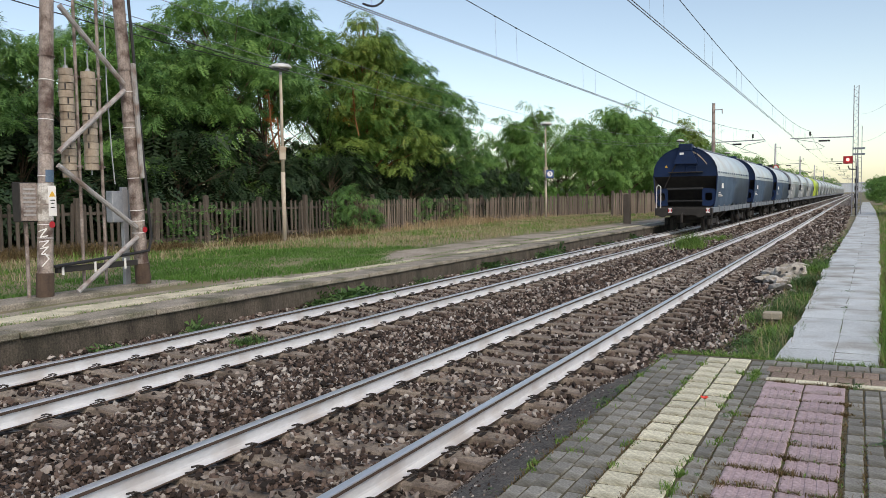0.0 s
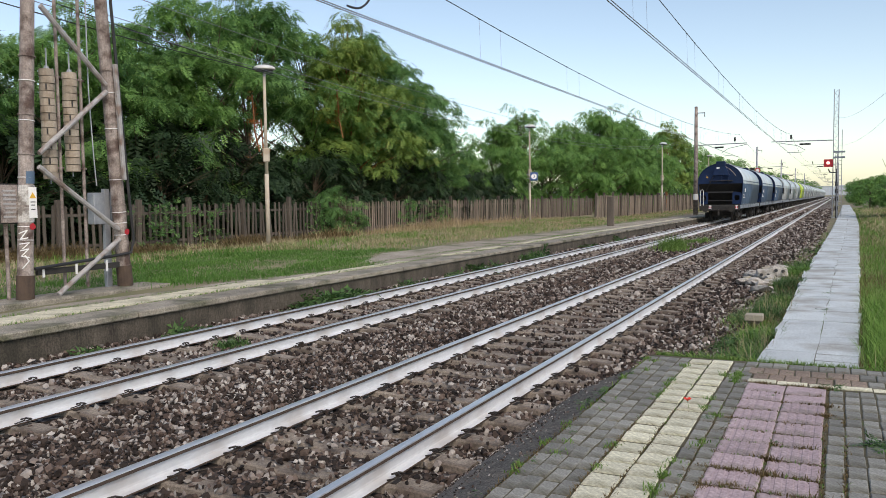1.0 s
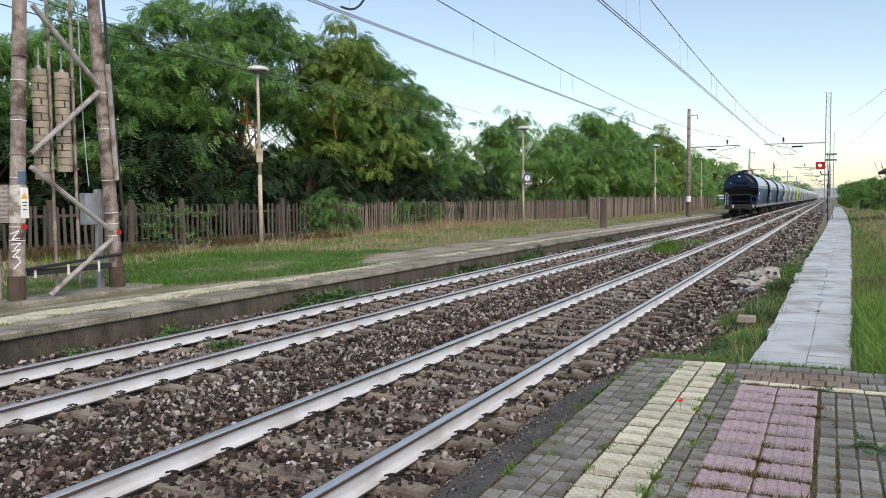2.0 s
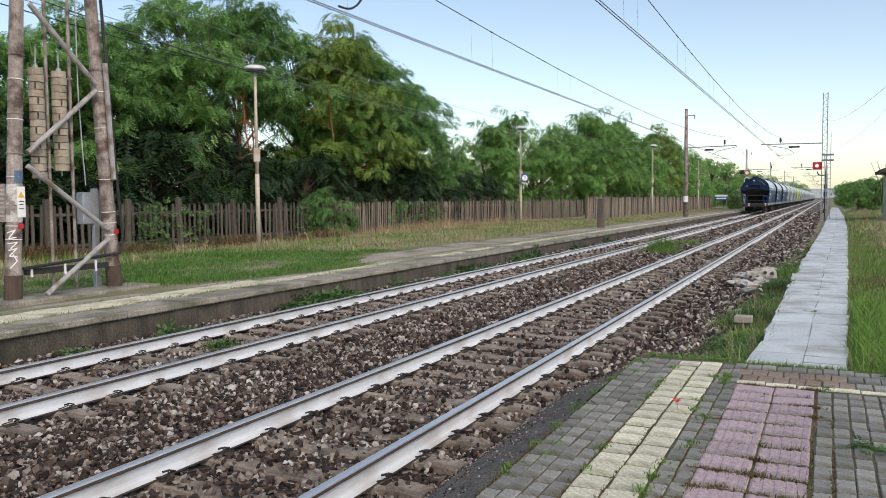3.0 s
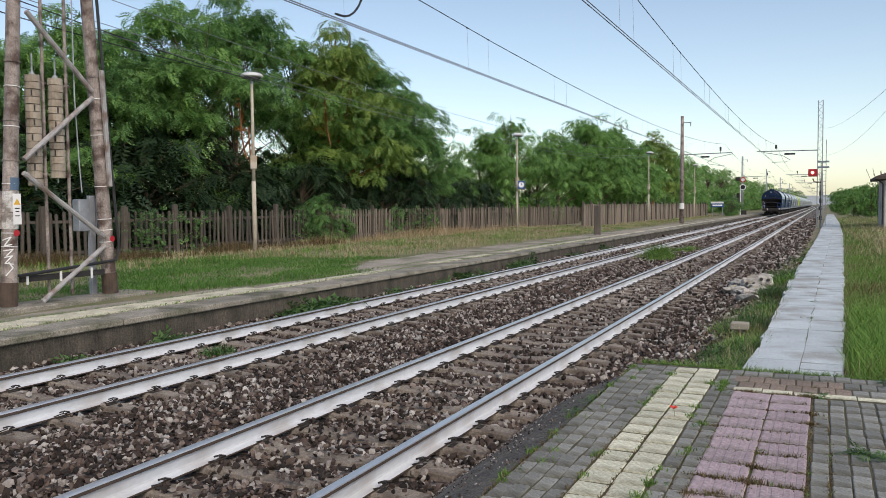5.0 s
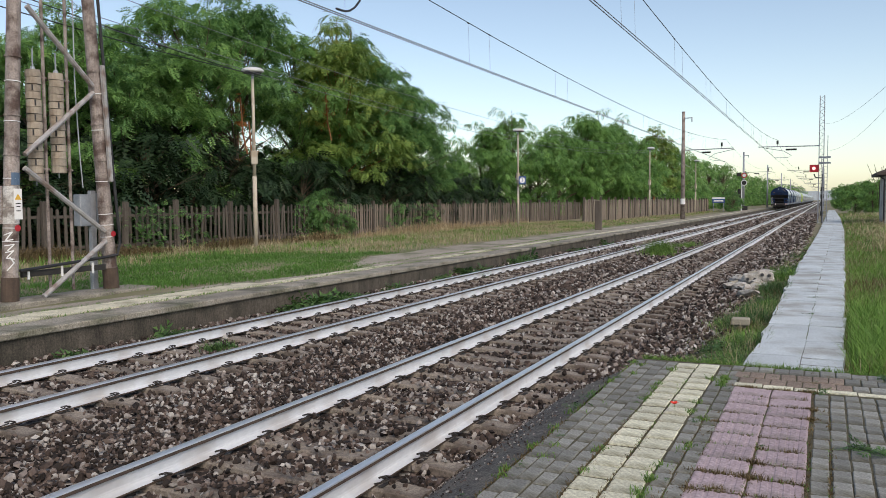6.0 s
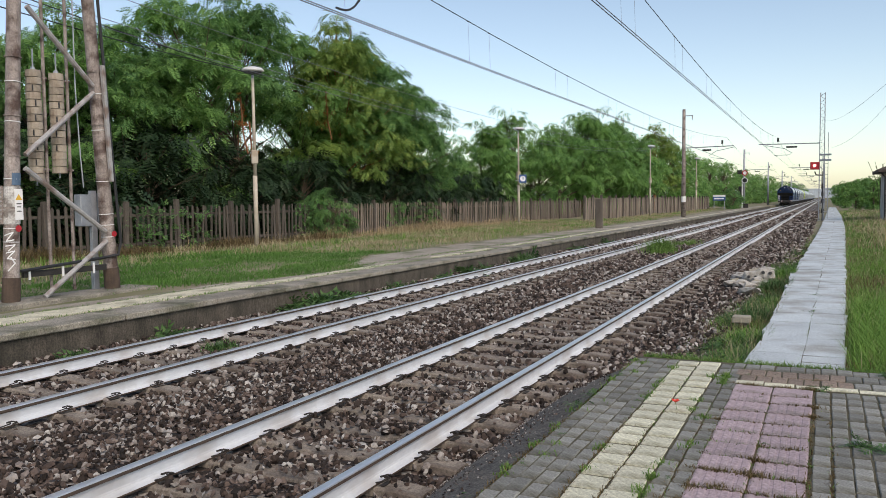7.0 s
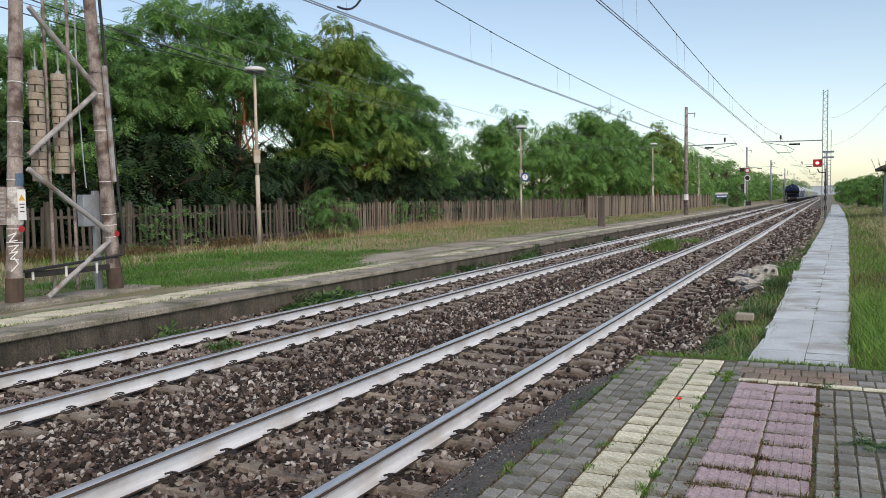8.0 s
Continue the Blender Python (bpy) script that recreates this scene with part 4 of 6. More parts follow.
    P1, P2 = (0.05, -1.08, -0.1), (-0.05, 1.1, -0.1)
    T1, T2 = (0.0, -0.48, 10.0), (0.0, 0.40, 10.0)

    def on(a, b, z):
        k = (z - a[2]) / (b[2] - a[2])
        return Vector(a) + (Vector(b) - Vector(a)) * k

    for a, b in ((P1, T1), (P2, T2)):
        bm = bmesh.new()
        tube(bm, on(a, b, -0.1), on(a, b, 0.42), 0.1419, 0.138, 16)
        link("pole_foot", bm, M["rail_dark"], g, "rusty brown sleeve")
        bm = bmesh.new()
        tube(bm, on(a, b, 0.42), on(a, b, 10), 0.1247, 0.088, 16)
        for z in (0.42, 1.55, 2.4, 3.05, 4.0):
            tube(bm, on(a, b, z - 0.012), on(a, b, z + 0.012), 0.1307, 0.1307, 16)
        pole = link("pole", bm, M["pole"], g, smooth=False)
        for z in (1.0, 1.22, 1.42, 2.02, 2.95, 3.6):
            bm = bmesh.new()
            tube(bm, on(a, b, z - 0.006), on(a, b, z + 0.006), 0.1273, 0.1264, 14)
            link("band", bm, M["white"], pole)
    for z0, z1, s in ((4.85, 3.72, 1), (2.42, 3.60, 1), (2.20, 1.10, 1), (0.05, 0.92, 1)):
        bm = bmesh.new()
        a = on(P1, T1, z0) + Vector((0.1, 0.16 if z0 > 0.5 else 0.55, 0))
        b = on(P2, T2, z1) + Vector((0.1, -0.14, 0))
        tube(bm, a, b, 0.045, 0.045, 8)
        link("brace", bm, M["brace"], g)
    bm = bmesh.new()
    line(bm, [on(P1, T1, 0.52) + Vector((0.1, 0.1, 0)), on(P2, T2, 0.62) + Vector((0.1, -0.25, 0)), on(P2, T2, 0.66) + Vector((0.16, 0.05, 0)), on(P2, T2, 0.9) + Vector((0.16, 0.14, 0)), on(P2, T2, 2.2) + Vector((0.15, 0.12, 0)), on(P2, T2, 4.2) + Vector((0.15, 0.1, 0)), on(P2, T2, 6.5) + Vector((0.15, 0.08, 0))], 0.028, 8)
    link("conduit", bm, M["black"], g)
    bm = bmesh.new()
    box(bm, (0.02, -0.85, 0.40), (0.09, 0.85, 0.50), 0.005)
    link("cross_tray", bm, M["chassis"], g)
    for y in (-0.75, -0.1, 0.55):
        bm = bmesh.new()
        box(bm, (0.09, y - 0.02, 0.36), (0.105, y + 0.02, 0.55))
        link("cable_tie", bm, M["white"], g)
    bm = bmesh.new()
    box(bm, (0.10, 1.06, 1.95), (0.17, 1.13, 4.05), 0.008, m=Matrix.Rotation(radians(3.2), 4, "X"))
    link("cable_cover", bm, M["brace"], g)
    # plates and marks on the first pole
    bm = bmesh.new()
    c = on(P1, T1, 1.62)
    for k in range(9):
        a0, a1 = radians(-122 + 20 * k), radians(-102 + 20 * k)
        p = [on(P1, T1, 1.62 + z) + Vector((math.cos(a) * 0.1281, math.sin(a) * 0.1281, 0)) for z in (-0.33, 0.28) for a in (a0, a1)]
        v = [bm.verts.new(q) for q in p]
        bm.faces.new((v[0], v[1], v[3], v[2]))
    link("white_band", bm, M["peeling"], g, "peeling white painted band")
    bm = bmesh.new()
    for k in range(4):
        a0, a1 = radians(-38 + 20 * k), radians(-18 + 20 * k)
        p = [on(P1, T1, 1.62 + z) + Vector((math.cos(a) * 0.1281, math.sin(a) * 0.1281, 0)) for z in (0.30, 0.50) for a in (a0, a1)]
        v = [bm.verts.new(q) for q in p]
        bm.faces.new((v[0], v[1], v[3], v[2]))
    link("blue_sticker", bm, M["wagon_side"], g)
    plate_m = Matrix.Translation(c + Vector((0.1307, 0.02, 0))) @ pose(0, 0, 0, 0, 0, -35)
    bm = bmesh.new()
    box(bm, (-0.004, -0.065, -0.26), (0.004, 0.065, 0.24), 0.002, m=Matrix.Translation(c) @ pose(0, 0, 0, 0, 0, -12) @ Matrix.Translation((0.1333, 0.05, 0)))
    plate = link("warning_plate", bm, M["white"], g)
    bm = bmesh.new()
    vs = [bm.verts.new(p) for p in ((0.1380, -0.005, 0.06), (0.1380, 0.105, 0.06), (0.1380, 0.05, 0.16))]
    bm.faces.new(vs)
    bmesh.ops.transform(bm, matrix=Matrix.Translation(c) @ pose(0, 0, 0, 0, 0, -12), verts=bm.verts)
    link("warning_triangle", bm, M["yellow"], plate)
    bm = bmesh.new()
    for z, w in ((0.0, 0.04), (-0.05, 0.03), (-0.12, 0.035)):
        box(bm, (0.1376, 0.05 - w, z - 0.008), (0.1385, 0.05 + w, z + 0.008))
    bmesh.ops.transform(bm, matrix=Matrix.Translation(c) @ pose(0, 0, 0, 0, 0, -12), verts=bm.verts)
    link("text_bar", bm, M["black"], plate)
    # graffiti strokes wrapped round the pole
    bm = bmesh.new()
    c0 = on(P1, T1, 0.86)
    strokes = (((-30, 0.25), (10, 0.30), (-20, 0.16), (15, 0.18)), ((-25, 0.08), (20, 0.10), (-10, 0.0)), ((-20, -0.03), (18, 0.0), (-15, -0.12), (22, -0.14)), ((0, -0.1), (20, -0.2), (-10, -0.32)))
    for st in strokes:
        st = [(p[0] + (q[0] - p[0]) * k / 4, p[1] + (q[1] - p[1]) * k / 4) for p, q in zip(st[:-1], st[1:]) for k in range(5)]
        line(bm, [on(P1, T1, 0.86 + z) + Vector((math.cos(radians(a * 1.5 - 42)) * 0.1273, math.sin(radians(a * 1.5 - 42)) * 0.1273, 0)) for a, z in st], 0.012, 4)
    link("graffiti", bm, M["white"], g)
    for pa, pb, z in ((P1, T1, 1.22), (P2, T2, 1.05)):
        bm = bmesh.new()
        cc = on(pa, pb, z)
        tube(bm, cc + Vector((0.1256, 0.03, 0)), cc + Vector((0.1316, 0.03, 0)), 0.055, 0.055, 12)
        link("red_dot", bm, M["red"], g)
    # guide rods and counterweight stacks
    for y, top in ((-0.22, 9.5), (0.25, 9.5)):
        bm = bmesh.new()
        tube(bm, (-0.05, y, 0.1), (-0.05, y, top), 0.028, 0.028, 8)
        for z in (2.2, 3.75):
            tube(bm, (-0.05, y - 0.12, z), (-0.05, y + 0.06, z), 0.02, 0.02, 6)
        link("guide_rod", bm, M["pole"], g)
    rng = random.Random(6)
    for y, z0, z1 in ((-0.42, 2.0, 3.86), (0.03, 2.14, 3.86)):
        st = thing("counterweight_stack", "stack of worn concrete tension weights on a rod", "counterweight", (-12.05, 9.85 + y, LEFT_Z), "line counterweights")
        k = 15 if y < 0 else 14
        h = (z1 - z0) / k
        for i in range(k):
            bm = bmesh.new()
            z = z0 + i * h
            tube(bm, (0, 0, z + 0.004), (0, 0, z + h - 0.006), 0.125, 0.122, 14)
            o = link("weight", bm, M["weight"], st)
            o.location = (rng.uniform(-0.008, 0.008), rng.uniform(-0.008, 0.008), 0)
            if i % 2 == (0 if y < 0 else 1) and 1 < i < k - 2:
                bm = bmesh.new()
                box(bm, (0.113, -0.012, z + 0.012), (0.127, 0.012, z + h - 0.012))
                bmesh.ops.transform(bm, matrix=Matrix.Rotation(radians(rng.uniform(-55, -20)), 4, "Z"), verts=bm.verts)
                link("slot", bm, M["black"], st)
        bm = bmesh.new()
        tube(bm, (0, 0, z0 - 0.08), (0, 0, z1 + 0.35), 0.014, 0.014, 6)
        tube(bm, (0, 0, z1), (0, 0, z1 + 0.05), 0.05, 0.03, 8)
        link("rod", bm, M["galv"], st)
    # long cable with turnbuckle
    bm = bmesh.new()
    line(bm, [(-0.05, 0.42, 6.5), (-0.05, 0.42, 3.6), (-0.05, 0.48, 2.4), (-0.05, 0.52, 1.9)], 0.012, 5)
    link("stay_cable", bm, M["galv"], g)
    # base kerb
    bm = bmesh.new()
    box(bm, (-0.35, -2.6, -0.12), (0.45, 1.75, 0.03), 0.02)
    link("base_slab", bm, M["lip"], g)


def cabinets():
    c = thing("control_cabinet", "grey steel control cabinet on a galvanised post", "cabinet", (-12.25, 10.72, LEFT_Z))
    bm = bmesh.new()
    box(bm, (-0.03, -0.06, 0), (0.05, 0.06, 1.85), 0.005)
    link("post", bm, M["galv"], c)
    bm = bmesh.new()
    box(bm, (-0.1, -0.32, 1.2), (0.08, -0.07, 1.78), 0.012)
    link("body", bm, M["galv"], c)
    bm = bmesh.new()
    box(bm, (-0.1, 0.07, 1.25), (0.06, 0.30, 1.80), 0.012)
    link("side_box", bm, M["frame_grey"], c)
    c2 = thing("meter_box", "dark steel box with a weathered louvred front", "cabinet", (-12.1, 8.60, LEFT_Z + 0.07))
    bm = bmesh.new()
    box(bm, (-0.1, -0.16, 1.2), (0.1, 0.16, 1.85), 0.015)
    body = link("body", bm, M["chassis"], c2)
    bm = bmesh.new()
    box(bm, (0.1, -0.15, 1.22), (0.108, 0.15, 1.83), 0.002)
    link("front", bm, M["pole"], body, "weathered grey front panel")
    for k in range(7):
        bm = bmesh.new()
        box(bm, (0.108, -0.11, 1.30 + 0.07 * k), (0.116, 0.11, 1.33 + 0.07 * k))
        link("louvre", bm, M["brace"], body)
    bm = bmesh.new()
    tube(bm, (0, 0, -0.1), (0, 0, 1.22), 0.03, 0.03, 8)
    link("post", bm, M["pole"], c2)


def hang(a, b, sag, n=14):
    a, b = Vector(a), Vector(b)
    return [a + (b - a) * (i / n) - Vector((0, 0, sag * 4 * (i / n) * (1 - i / n))) for i in range(n + 1)]


def overhead(x, support_y, contact_z, mess_z, sag, stagger=0.06, name="overhead_line", first_y=-8.0):
    ov = thing(name, "copper contact wire hung from a messenger by droppers", "overhead line", kind="")
    ys = [first_y - 60, first_y] + list(support_y)
    for i, (y0, y1) in enumerate(zip(ys[:-1], ys[1:])):
        s0, s1 = (stagger, -stagger) if i % 2 else (-stagger, stagger)
        bm = bmesh.new()
        line(bm, [(x + s0, y0, contact_z), (x + s1, y1, contact_z)], 0.010, 5)
        if y0 < 60:
            line(bm, [(x + s0 + 0.05, y0, contact_z + 0.012), (x + s1 + 0.05, y1, contact_z + 0.012)], 0.010, 5)
        link("contact_wire", bm, M["wire_pale"], ov)
        bm = bmesh.new()
        pts = hang((x, y0, mess_z), (x, y1, mess_z), sag)
        line(bm, pts, 0.010, 5)
        link("messenger", bm, M["wire"], ov)
        n = int((y1 - y0) / 6.2)
        for k in range(1, n):
            for dy in (-0.65, 0.65) if y0 < 60 else (0.0,):
                f = k / n + dy / (y1 - y0)
                z = mess_z - sag * 4 * f * (1 - f)
                xx = x + s0 + (s1 - s0) * f
                bm = bmesh.new()
                tube(bm, (xx, y0 + (y1 - y0) * f, contact_z), (x, y0 + (y1 - y0) * f, z), 0.0028, 0.0028, 4)
                link("dropper", bm, M["wire_pale"], ov)
                bm = bmesh.new()
                tube(bm, (x, y0 + (y1 - y0) * f - 0.04, z), (x, y0 + (y1 - y0) * f + 0.04, z), 0.018, 0.018, 5)
                link("clamp", bm, M["wire"], ov)


def cantilever(parent, x0, x1, z, track_x, contact_z):
    """Bracket arm from a mast to beyond the wire, with steady arm and insulators; in the mast's space."""
    bm = bmesh.new()
    tube(bm, (x0, 0, z), (x1, 0, z + 0.05), 0.045, 0.04, 8)
    link("bracket_arm", bm, M["galv"], parent)
    s = 1 if x1 > x0 else -1
    bm = bmesh.new()
    tube(bm, (x0 + s * 0.36 * abs(x1 - x0), 0, z - 0.24), (x0 + s * 0.54 * abs(x1 - x0), 0, z - 0.24), 0.075, 0.075, 8)
    link("insulator", bm, M["black"], parent)
    bm = bmesh.new()
    tube(bm, (track_x, 0, z + 0.05), (track_x, 0, z + 0.3), 0.02, 0.02, 6)
    tube(bm, (track_x, 0, z + 0.22), (track_x, 0, z + 0.55), 0.08, 0.08, 8)
    link("wire_insulator", bm, M["black"], parent)
    bm = bmesh.new()
    line(bm, [(track_x + s * 1.0, 0, z - 0.05), (track_x - s * 0.5, 0, z - 0.35), (track_x - s * 1.1, 0, z - 0.75), (track_x - s * 0.8, 0, z - 0.9), (track_x + s * 0.3, 0, contact_z + 0.1)], 0.025, 6)
    link("steady_arm", bm, M["galv"], parent)


def left_mast(y, x=-13.9, tall=10.6, detail=True):
    m = thing("catenary_mast", "brown steel overhead line mast with a bracket arm", "railway mast", (x, y, LEFT_Z - 0.1), "line masts")
    bm = bmesh.new()
    tube(bm, (0, 0, 0), (0, 0, tall), 0.2, 0.13, 12)
    link("pole", bm, M["pole" if detail else "galv"], m, smooth=True)
    cantilever(m, 0.1, 4.1, 6.0, -7.95 - x, 5.27 - LEFT_Z)
    bm = bmesh.new()
    box(bm, (0.1, -0.02, tall - 0.6), (0.75, 0.02, tall - 0.52))
    tube(bm, (0.7, 0, tall - 0.9), (0.7, 0, tall - 0.5), 0.05, 0.05, 6)
    link("top_bracket", bm, M["galv"], m)
    if detail:
        bm = bmesh.new()
        tube(bm, (0, 0, 1.35), (0, 0, 1.85), 0.205, 0.2, 12)
        link("white_band", bm, M["white"], m)


def lattice_mast(x, y, tall, half=0.19, arm=True):
    m = thing("lattice_mast", "galvanised lattice mast with a long bracket arm", "railway mast", (x, y, -0.05), "line masts")
    bm = bmesh.new()
    for sx in (-1, 1):
        for sy in (-1, 1):
            tube(bm, (sx * half, sy * half * 0.6, 0), (sx * half * 0.9, sy * half * 0.5, tall), 0.055, 0.05, 4)
    link("upright", bm, M["galv"], m)
    bm = bmesh.new()
    k = 40
    for i in range(k):
        z0, z1 = tall * i / k, tall * (i + 1) / k
        s = 1 if i % 2 else -1
        for sy in (-1, 1):
            tube(bm, (-s * half, sy * half * 0.55, z0), (s * half, sy * half * 0.55, z1), 0.008, 0.008, 4)
    link("lacing", bm, M["galv"], m)
    bm = bmesh.new()
    box(bm, (-0.5, -0.4, -0.2), (0.5, 0.4, 0.12), 0.03)
    link("footing", bm, M["slab"], m)
    if arm:
        cantilever(m, -half, -4.9, 6.5, -3.70 - x, 5.5)


def red_signal():
    s = thing("signal", "red square signal board with a lit lamp", "railway signal", (-0.84, 73.2, -0.52))
    bm = bmesh.new()
    box(bm, (-0.35, -0.05, 4.76), (0.35, 0.05, 5.38), 0.03)
    link("board", bm, M["red"], s)
    bm = bmesh.new()
    tube(bm, (-0.02, -0.06, 5.08), (-0.02, -0.10, 5.08), 0.13, 0.13, 16)
    link("lamp", bm, M["lens_red"], s)
    bm = bmesh.new()
    line(bm, [(0.0, 0.0, 4.6), (0.1, 0.05, 4.35), (0.35, 0.1, 4.3), (0.6, 0.3, 4.3)], 0.05, 6)
    link("bracket", bm, M["black"], s)
    bm = bmesh.new()
    tube(bm, (0.62, 0.3, 0), (0.62, 0.3, 4.6), 0.06, 0.05, 8)
    for z in (1.2, 2.0, 2.6, 3.2):
        box(bm, (0.5, 0.15, z), (0.74, 0.3, z + 0.35), 0.02)
    link("post", bm, M["black"], s)
    p = thing("signal_ladder_post", "white and grey ladder post beside the lattice mast", "railway signal", (-0.02, 72.8, 0.0))
    bm = bmesh.new()
    for x in (-0.16, 0.16):
        tube(bm, (x, 0, 0), (x, 0, 7.2 if x > 0 else 5.5), 0.03, 0.03, 6)
    for i in range(18):
        tube(bm, (-0.16, 0, 0.3 * i + 0.2), (0.16, 0, 0.3 * i + 0.2), 0.018, 0.018, 5)
    link("ladder", bm, M["galv"], p)
    bm = bmesh.new()
    box(bm, (-0.45, -0.03, 4.9), (0.4, 0.03, 5.05), 0.01)
    box(bm, (-0.45, -0.03, 5.35), (0.4, 0.03, 5.5), 0.01)
    link("plate", bm, M["frame_grey"], p)


def far_signal():
    s = thing("far_signal", "round red and white signal disc on a pale post", "railway signal", (-11.75, 133.8, LEFT_Z - 1.05))
    bm = bmesh.new()
    tube(bm, (0, 0, 0), (0, 0, 5.2), 0.10, 0.09, 8)
    link("post", bm, M["white"], s)
    bm = bmesh.new()
    tube(bm, (0.35, -0.15, 6.45), (0.35, -0.1, 6.45), 0.42, 0.42, 20)
    d = link("disc", bm, M["red"], s)
    bm = bmesh.new()
    tube(bm, (0.35, -0.17, 6.45), (0.35, -0.14, 6.45), 0.27, 0.27, 16)
    link("disc_centre", bm, M["white"], d)
    bm = bmesh.new()
    tube(bm, (0.35, -0.16, 5.3), (0.35, -0.06, 5.3), 0.44, 0.44, 20)
    dd = link("dark_disc", bm, M["black"], s)
    bm = bmesh.new()
    ring = [Vector((0.35 + 0.40 * math.cos(2 * math.pi * k / 24), -0.17, 5.3 + 0.40 * math.sin(2 * math.pi * k / 24))) for k in range(25)]
    line(bm, ring, 0.06, 6)
    link("white_ring", bm, M["white"], dd)
    bm = bmesh.new()
    box(bm, (-0.75, -0.1, 6.3), (-0.1, 0.1, 6.9), 0.04)
    box(bm, (-0.55, -0.1, 2.2), (-0.1, 0.15, 4.4), 0.04)
    box(bm, (0.1, -0.1, 1.0), (0.9, 0.15, 1.7), 0.04)
    link("relay_box", bm, M["chassis"], s)


def station_board():
    s = thing("station_board", "blue and white name board on two posts", "sign", (-13.6, 120.0, LEFT_Z - 1.1))
    bm = bmesh.new()
    box(bm, (-0.85, -0.05, 2.3), (0.85, 0.05, 3.1), 0.03)
    link("board", bm, M["blue"], s)
    bm = bmesh.new()
    box(bm, (-0.85, -0.06, 2.85), (0.85, -0.052, 3.1))
    box(bm, (-0.65, -0.06, 2.5), (0.65, -0.052, 2.68))
    link("text_bar", bm, M["white"], s)
    for x in (-0.7, 0.7):
        bm = bmesh.new()
        tube(bm, (x, 0.1, -0.1), (x, 0.1, 2.6), 0.05, 0.05, 8)
        link("post", bm, M["galv"], s)


# nearest run in the darker tone, shade of the overhanging trees in its colour
fence_run(FENCE, 1.62, 0.24, 0.095, 12)
fence_run(FENCE_ON, 1.62, 0.21, 0.10, 12, "picket_mid")
fence_run(FENCE2, 1.8, 0.26, 0.17, 9, "picket_pale")
for p, a in (((-19.25, 24.3, LEFT_Z), -0.8), ((-19.2, 52.8, LEFT_Z), -0.6), ((-14.9, 77.0, LEFT_Z), -0.5), ((-14.5, 104, LEFT_Z), -0.5)):
    street_lamp(p, a)
platform_sign((-18.75, 52.4, LEFT_Z + 3.05))
tension_gantry()
cabinets()
left_mast(72.0, -11.1, 9.3)
for y, x in ((135, -11.6), (187, -11.2), (248, -11.2), (315, -11.2)):
    left_mast(y, x, 9.2, False)
lattice_mast(-0.32, 74.0, 10.6)
for y in (135, 187, 248, 315):
    lattice_mast(-0.4, y, 8.6)
overhead(-7.6, (72.0, 135, 187, 248, 315, 400), 5.21, 7.1, 1.18, first_y=-2.0)
overhead(-3.72, (74.0, 135, 187, 248, 315, 400), 5.42, 7.06, 0.94, first_y=4.0)
red_signal()
far_signal()
station_board()
# ---- trees and plants ----
def sprig(n=12, length=1.0, leaf=0.30, width=0.15):
    """A pinnate leaf: slim paired leaflets along a drooping stalk."""
    v, f = [], []
    for i in range(n):
        t = (i + 1) / n
        side = (1 if i % 2 else -1) if i < n - 1 else 0
        root = np.array([0, t * length * 0.9, -0.25 * t * t])
        d = np.array([side * 0.9, 0.45 if side else 1.0, -0.10])
        d /= np.linalg.norm(d)
        w = np.cross(d, (0, 0, 1.0))
        w /= np.linalg.norm(w)
        k = len(v)
        v += [root - d * 0.02, root + d * leaf * 0.6 + w * width * 0.5, root + d * leaf * (0.95 + 0.1 * (i % 3)) - w * width * 0.35]
        f.append((k, k + 1, k + 2))
    return v, f


def crown_points(rng, n, blobs):
    """Leaf places in flat drooping sprays, thick on the upper side of each, open between."""
    w = np.array([b[3] ** 2 for b in blobs])
    which = rng.choice(len(blobs), n, p=w / w.sum())
    b = np.array(blobs)[which]
    a = rng.uniform(0, 2 * math.pi, n)
    k = rng.uniform(0, 1, n) ** 0.6
    r = b[:, 3] * k * 1.15 * (1 + 0.2 * rng.normal(size=n))
    top = b[:, 3] * (0.40 - 0.62 * k * k) - np.abs(rng.normal(0, 0.12, n)) * b[:, 3] + rng.normal(0, 0.04, n) * b[:, 3]
    p = b[:, :3] + np.stack([np.cos(a) * r, np.sin(a) * r, top], 1)
    return p, a


def make_tree(name, label, seed, height, spread, leaves, material, size, bark="bark", low=0.15, sprays=46):
    rng = np.random.default_rng(seed)
    t = thing(name, label, "tree", group="trees behind the fence")
    bm = bmesh.new()
    top = Vector((rng.normal(0, 0.3), rng.normal(0, 0.3), height * 0.6))
    tube(bm, (0, 0, -0.3), top * 0.5, 0.05 + height * 0.018, 0.03 + height * 0.012, 9)
    tube(bm, top * 0.5, top, 0.03 + height * 0.012, height * 0.007, 8)
    blobs = []
    for i in range(sprays):
        a = rng.uniform(0, 2 * math.pi)
        h = low + (0.96 - low) * (i + rng.uniform(0, 1)) / sprays
        reach = spread * max(0.12, 1 - abs(h - 0.45) ** 1.7 * 2.3) * rng.uniform(0.35, 1.0) * (1.3 if rng.random() < 0.15 else 1.0)
        c = Vector((math.cos(a) * reach, math.sin(a) * reach, h * height))
        blobs.append((c.x, c.y, c.z, height * rng.uniform(0.075, 0.165)))
        root = top * min(1.0, max(0.25, h * 1.25 - 0.1))
        mid = (root + c) / 2 + Vector((0, 0, 0.03 * height))
        tube(bm, root, mid, height * 0.006, height * 0.004, 5)
        tube(bm, mid, c, height * 0.004, height * 0.0012, 4)
    for i in range(20):
        a = rng.uniform(0, 2 * math.pi)
        h = rng.uniform(0.5, 1.08)
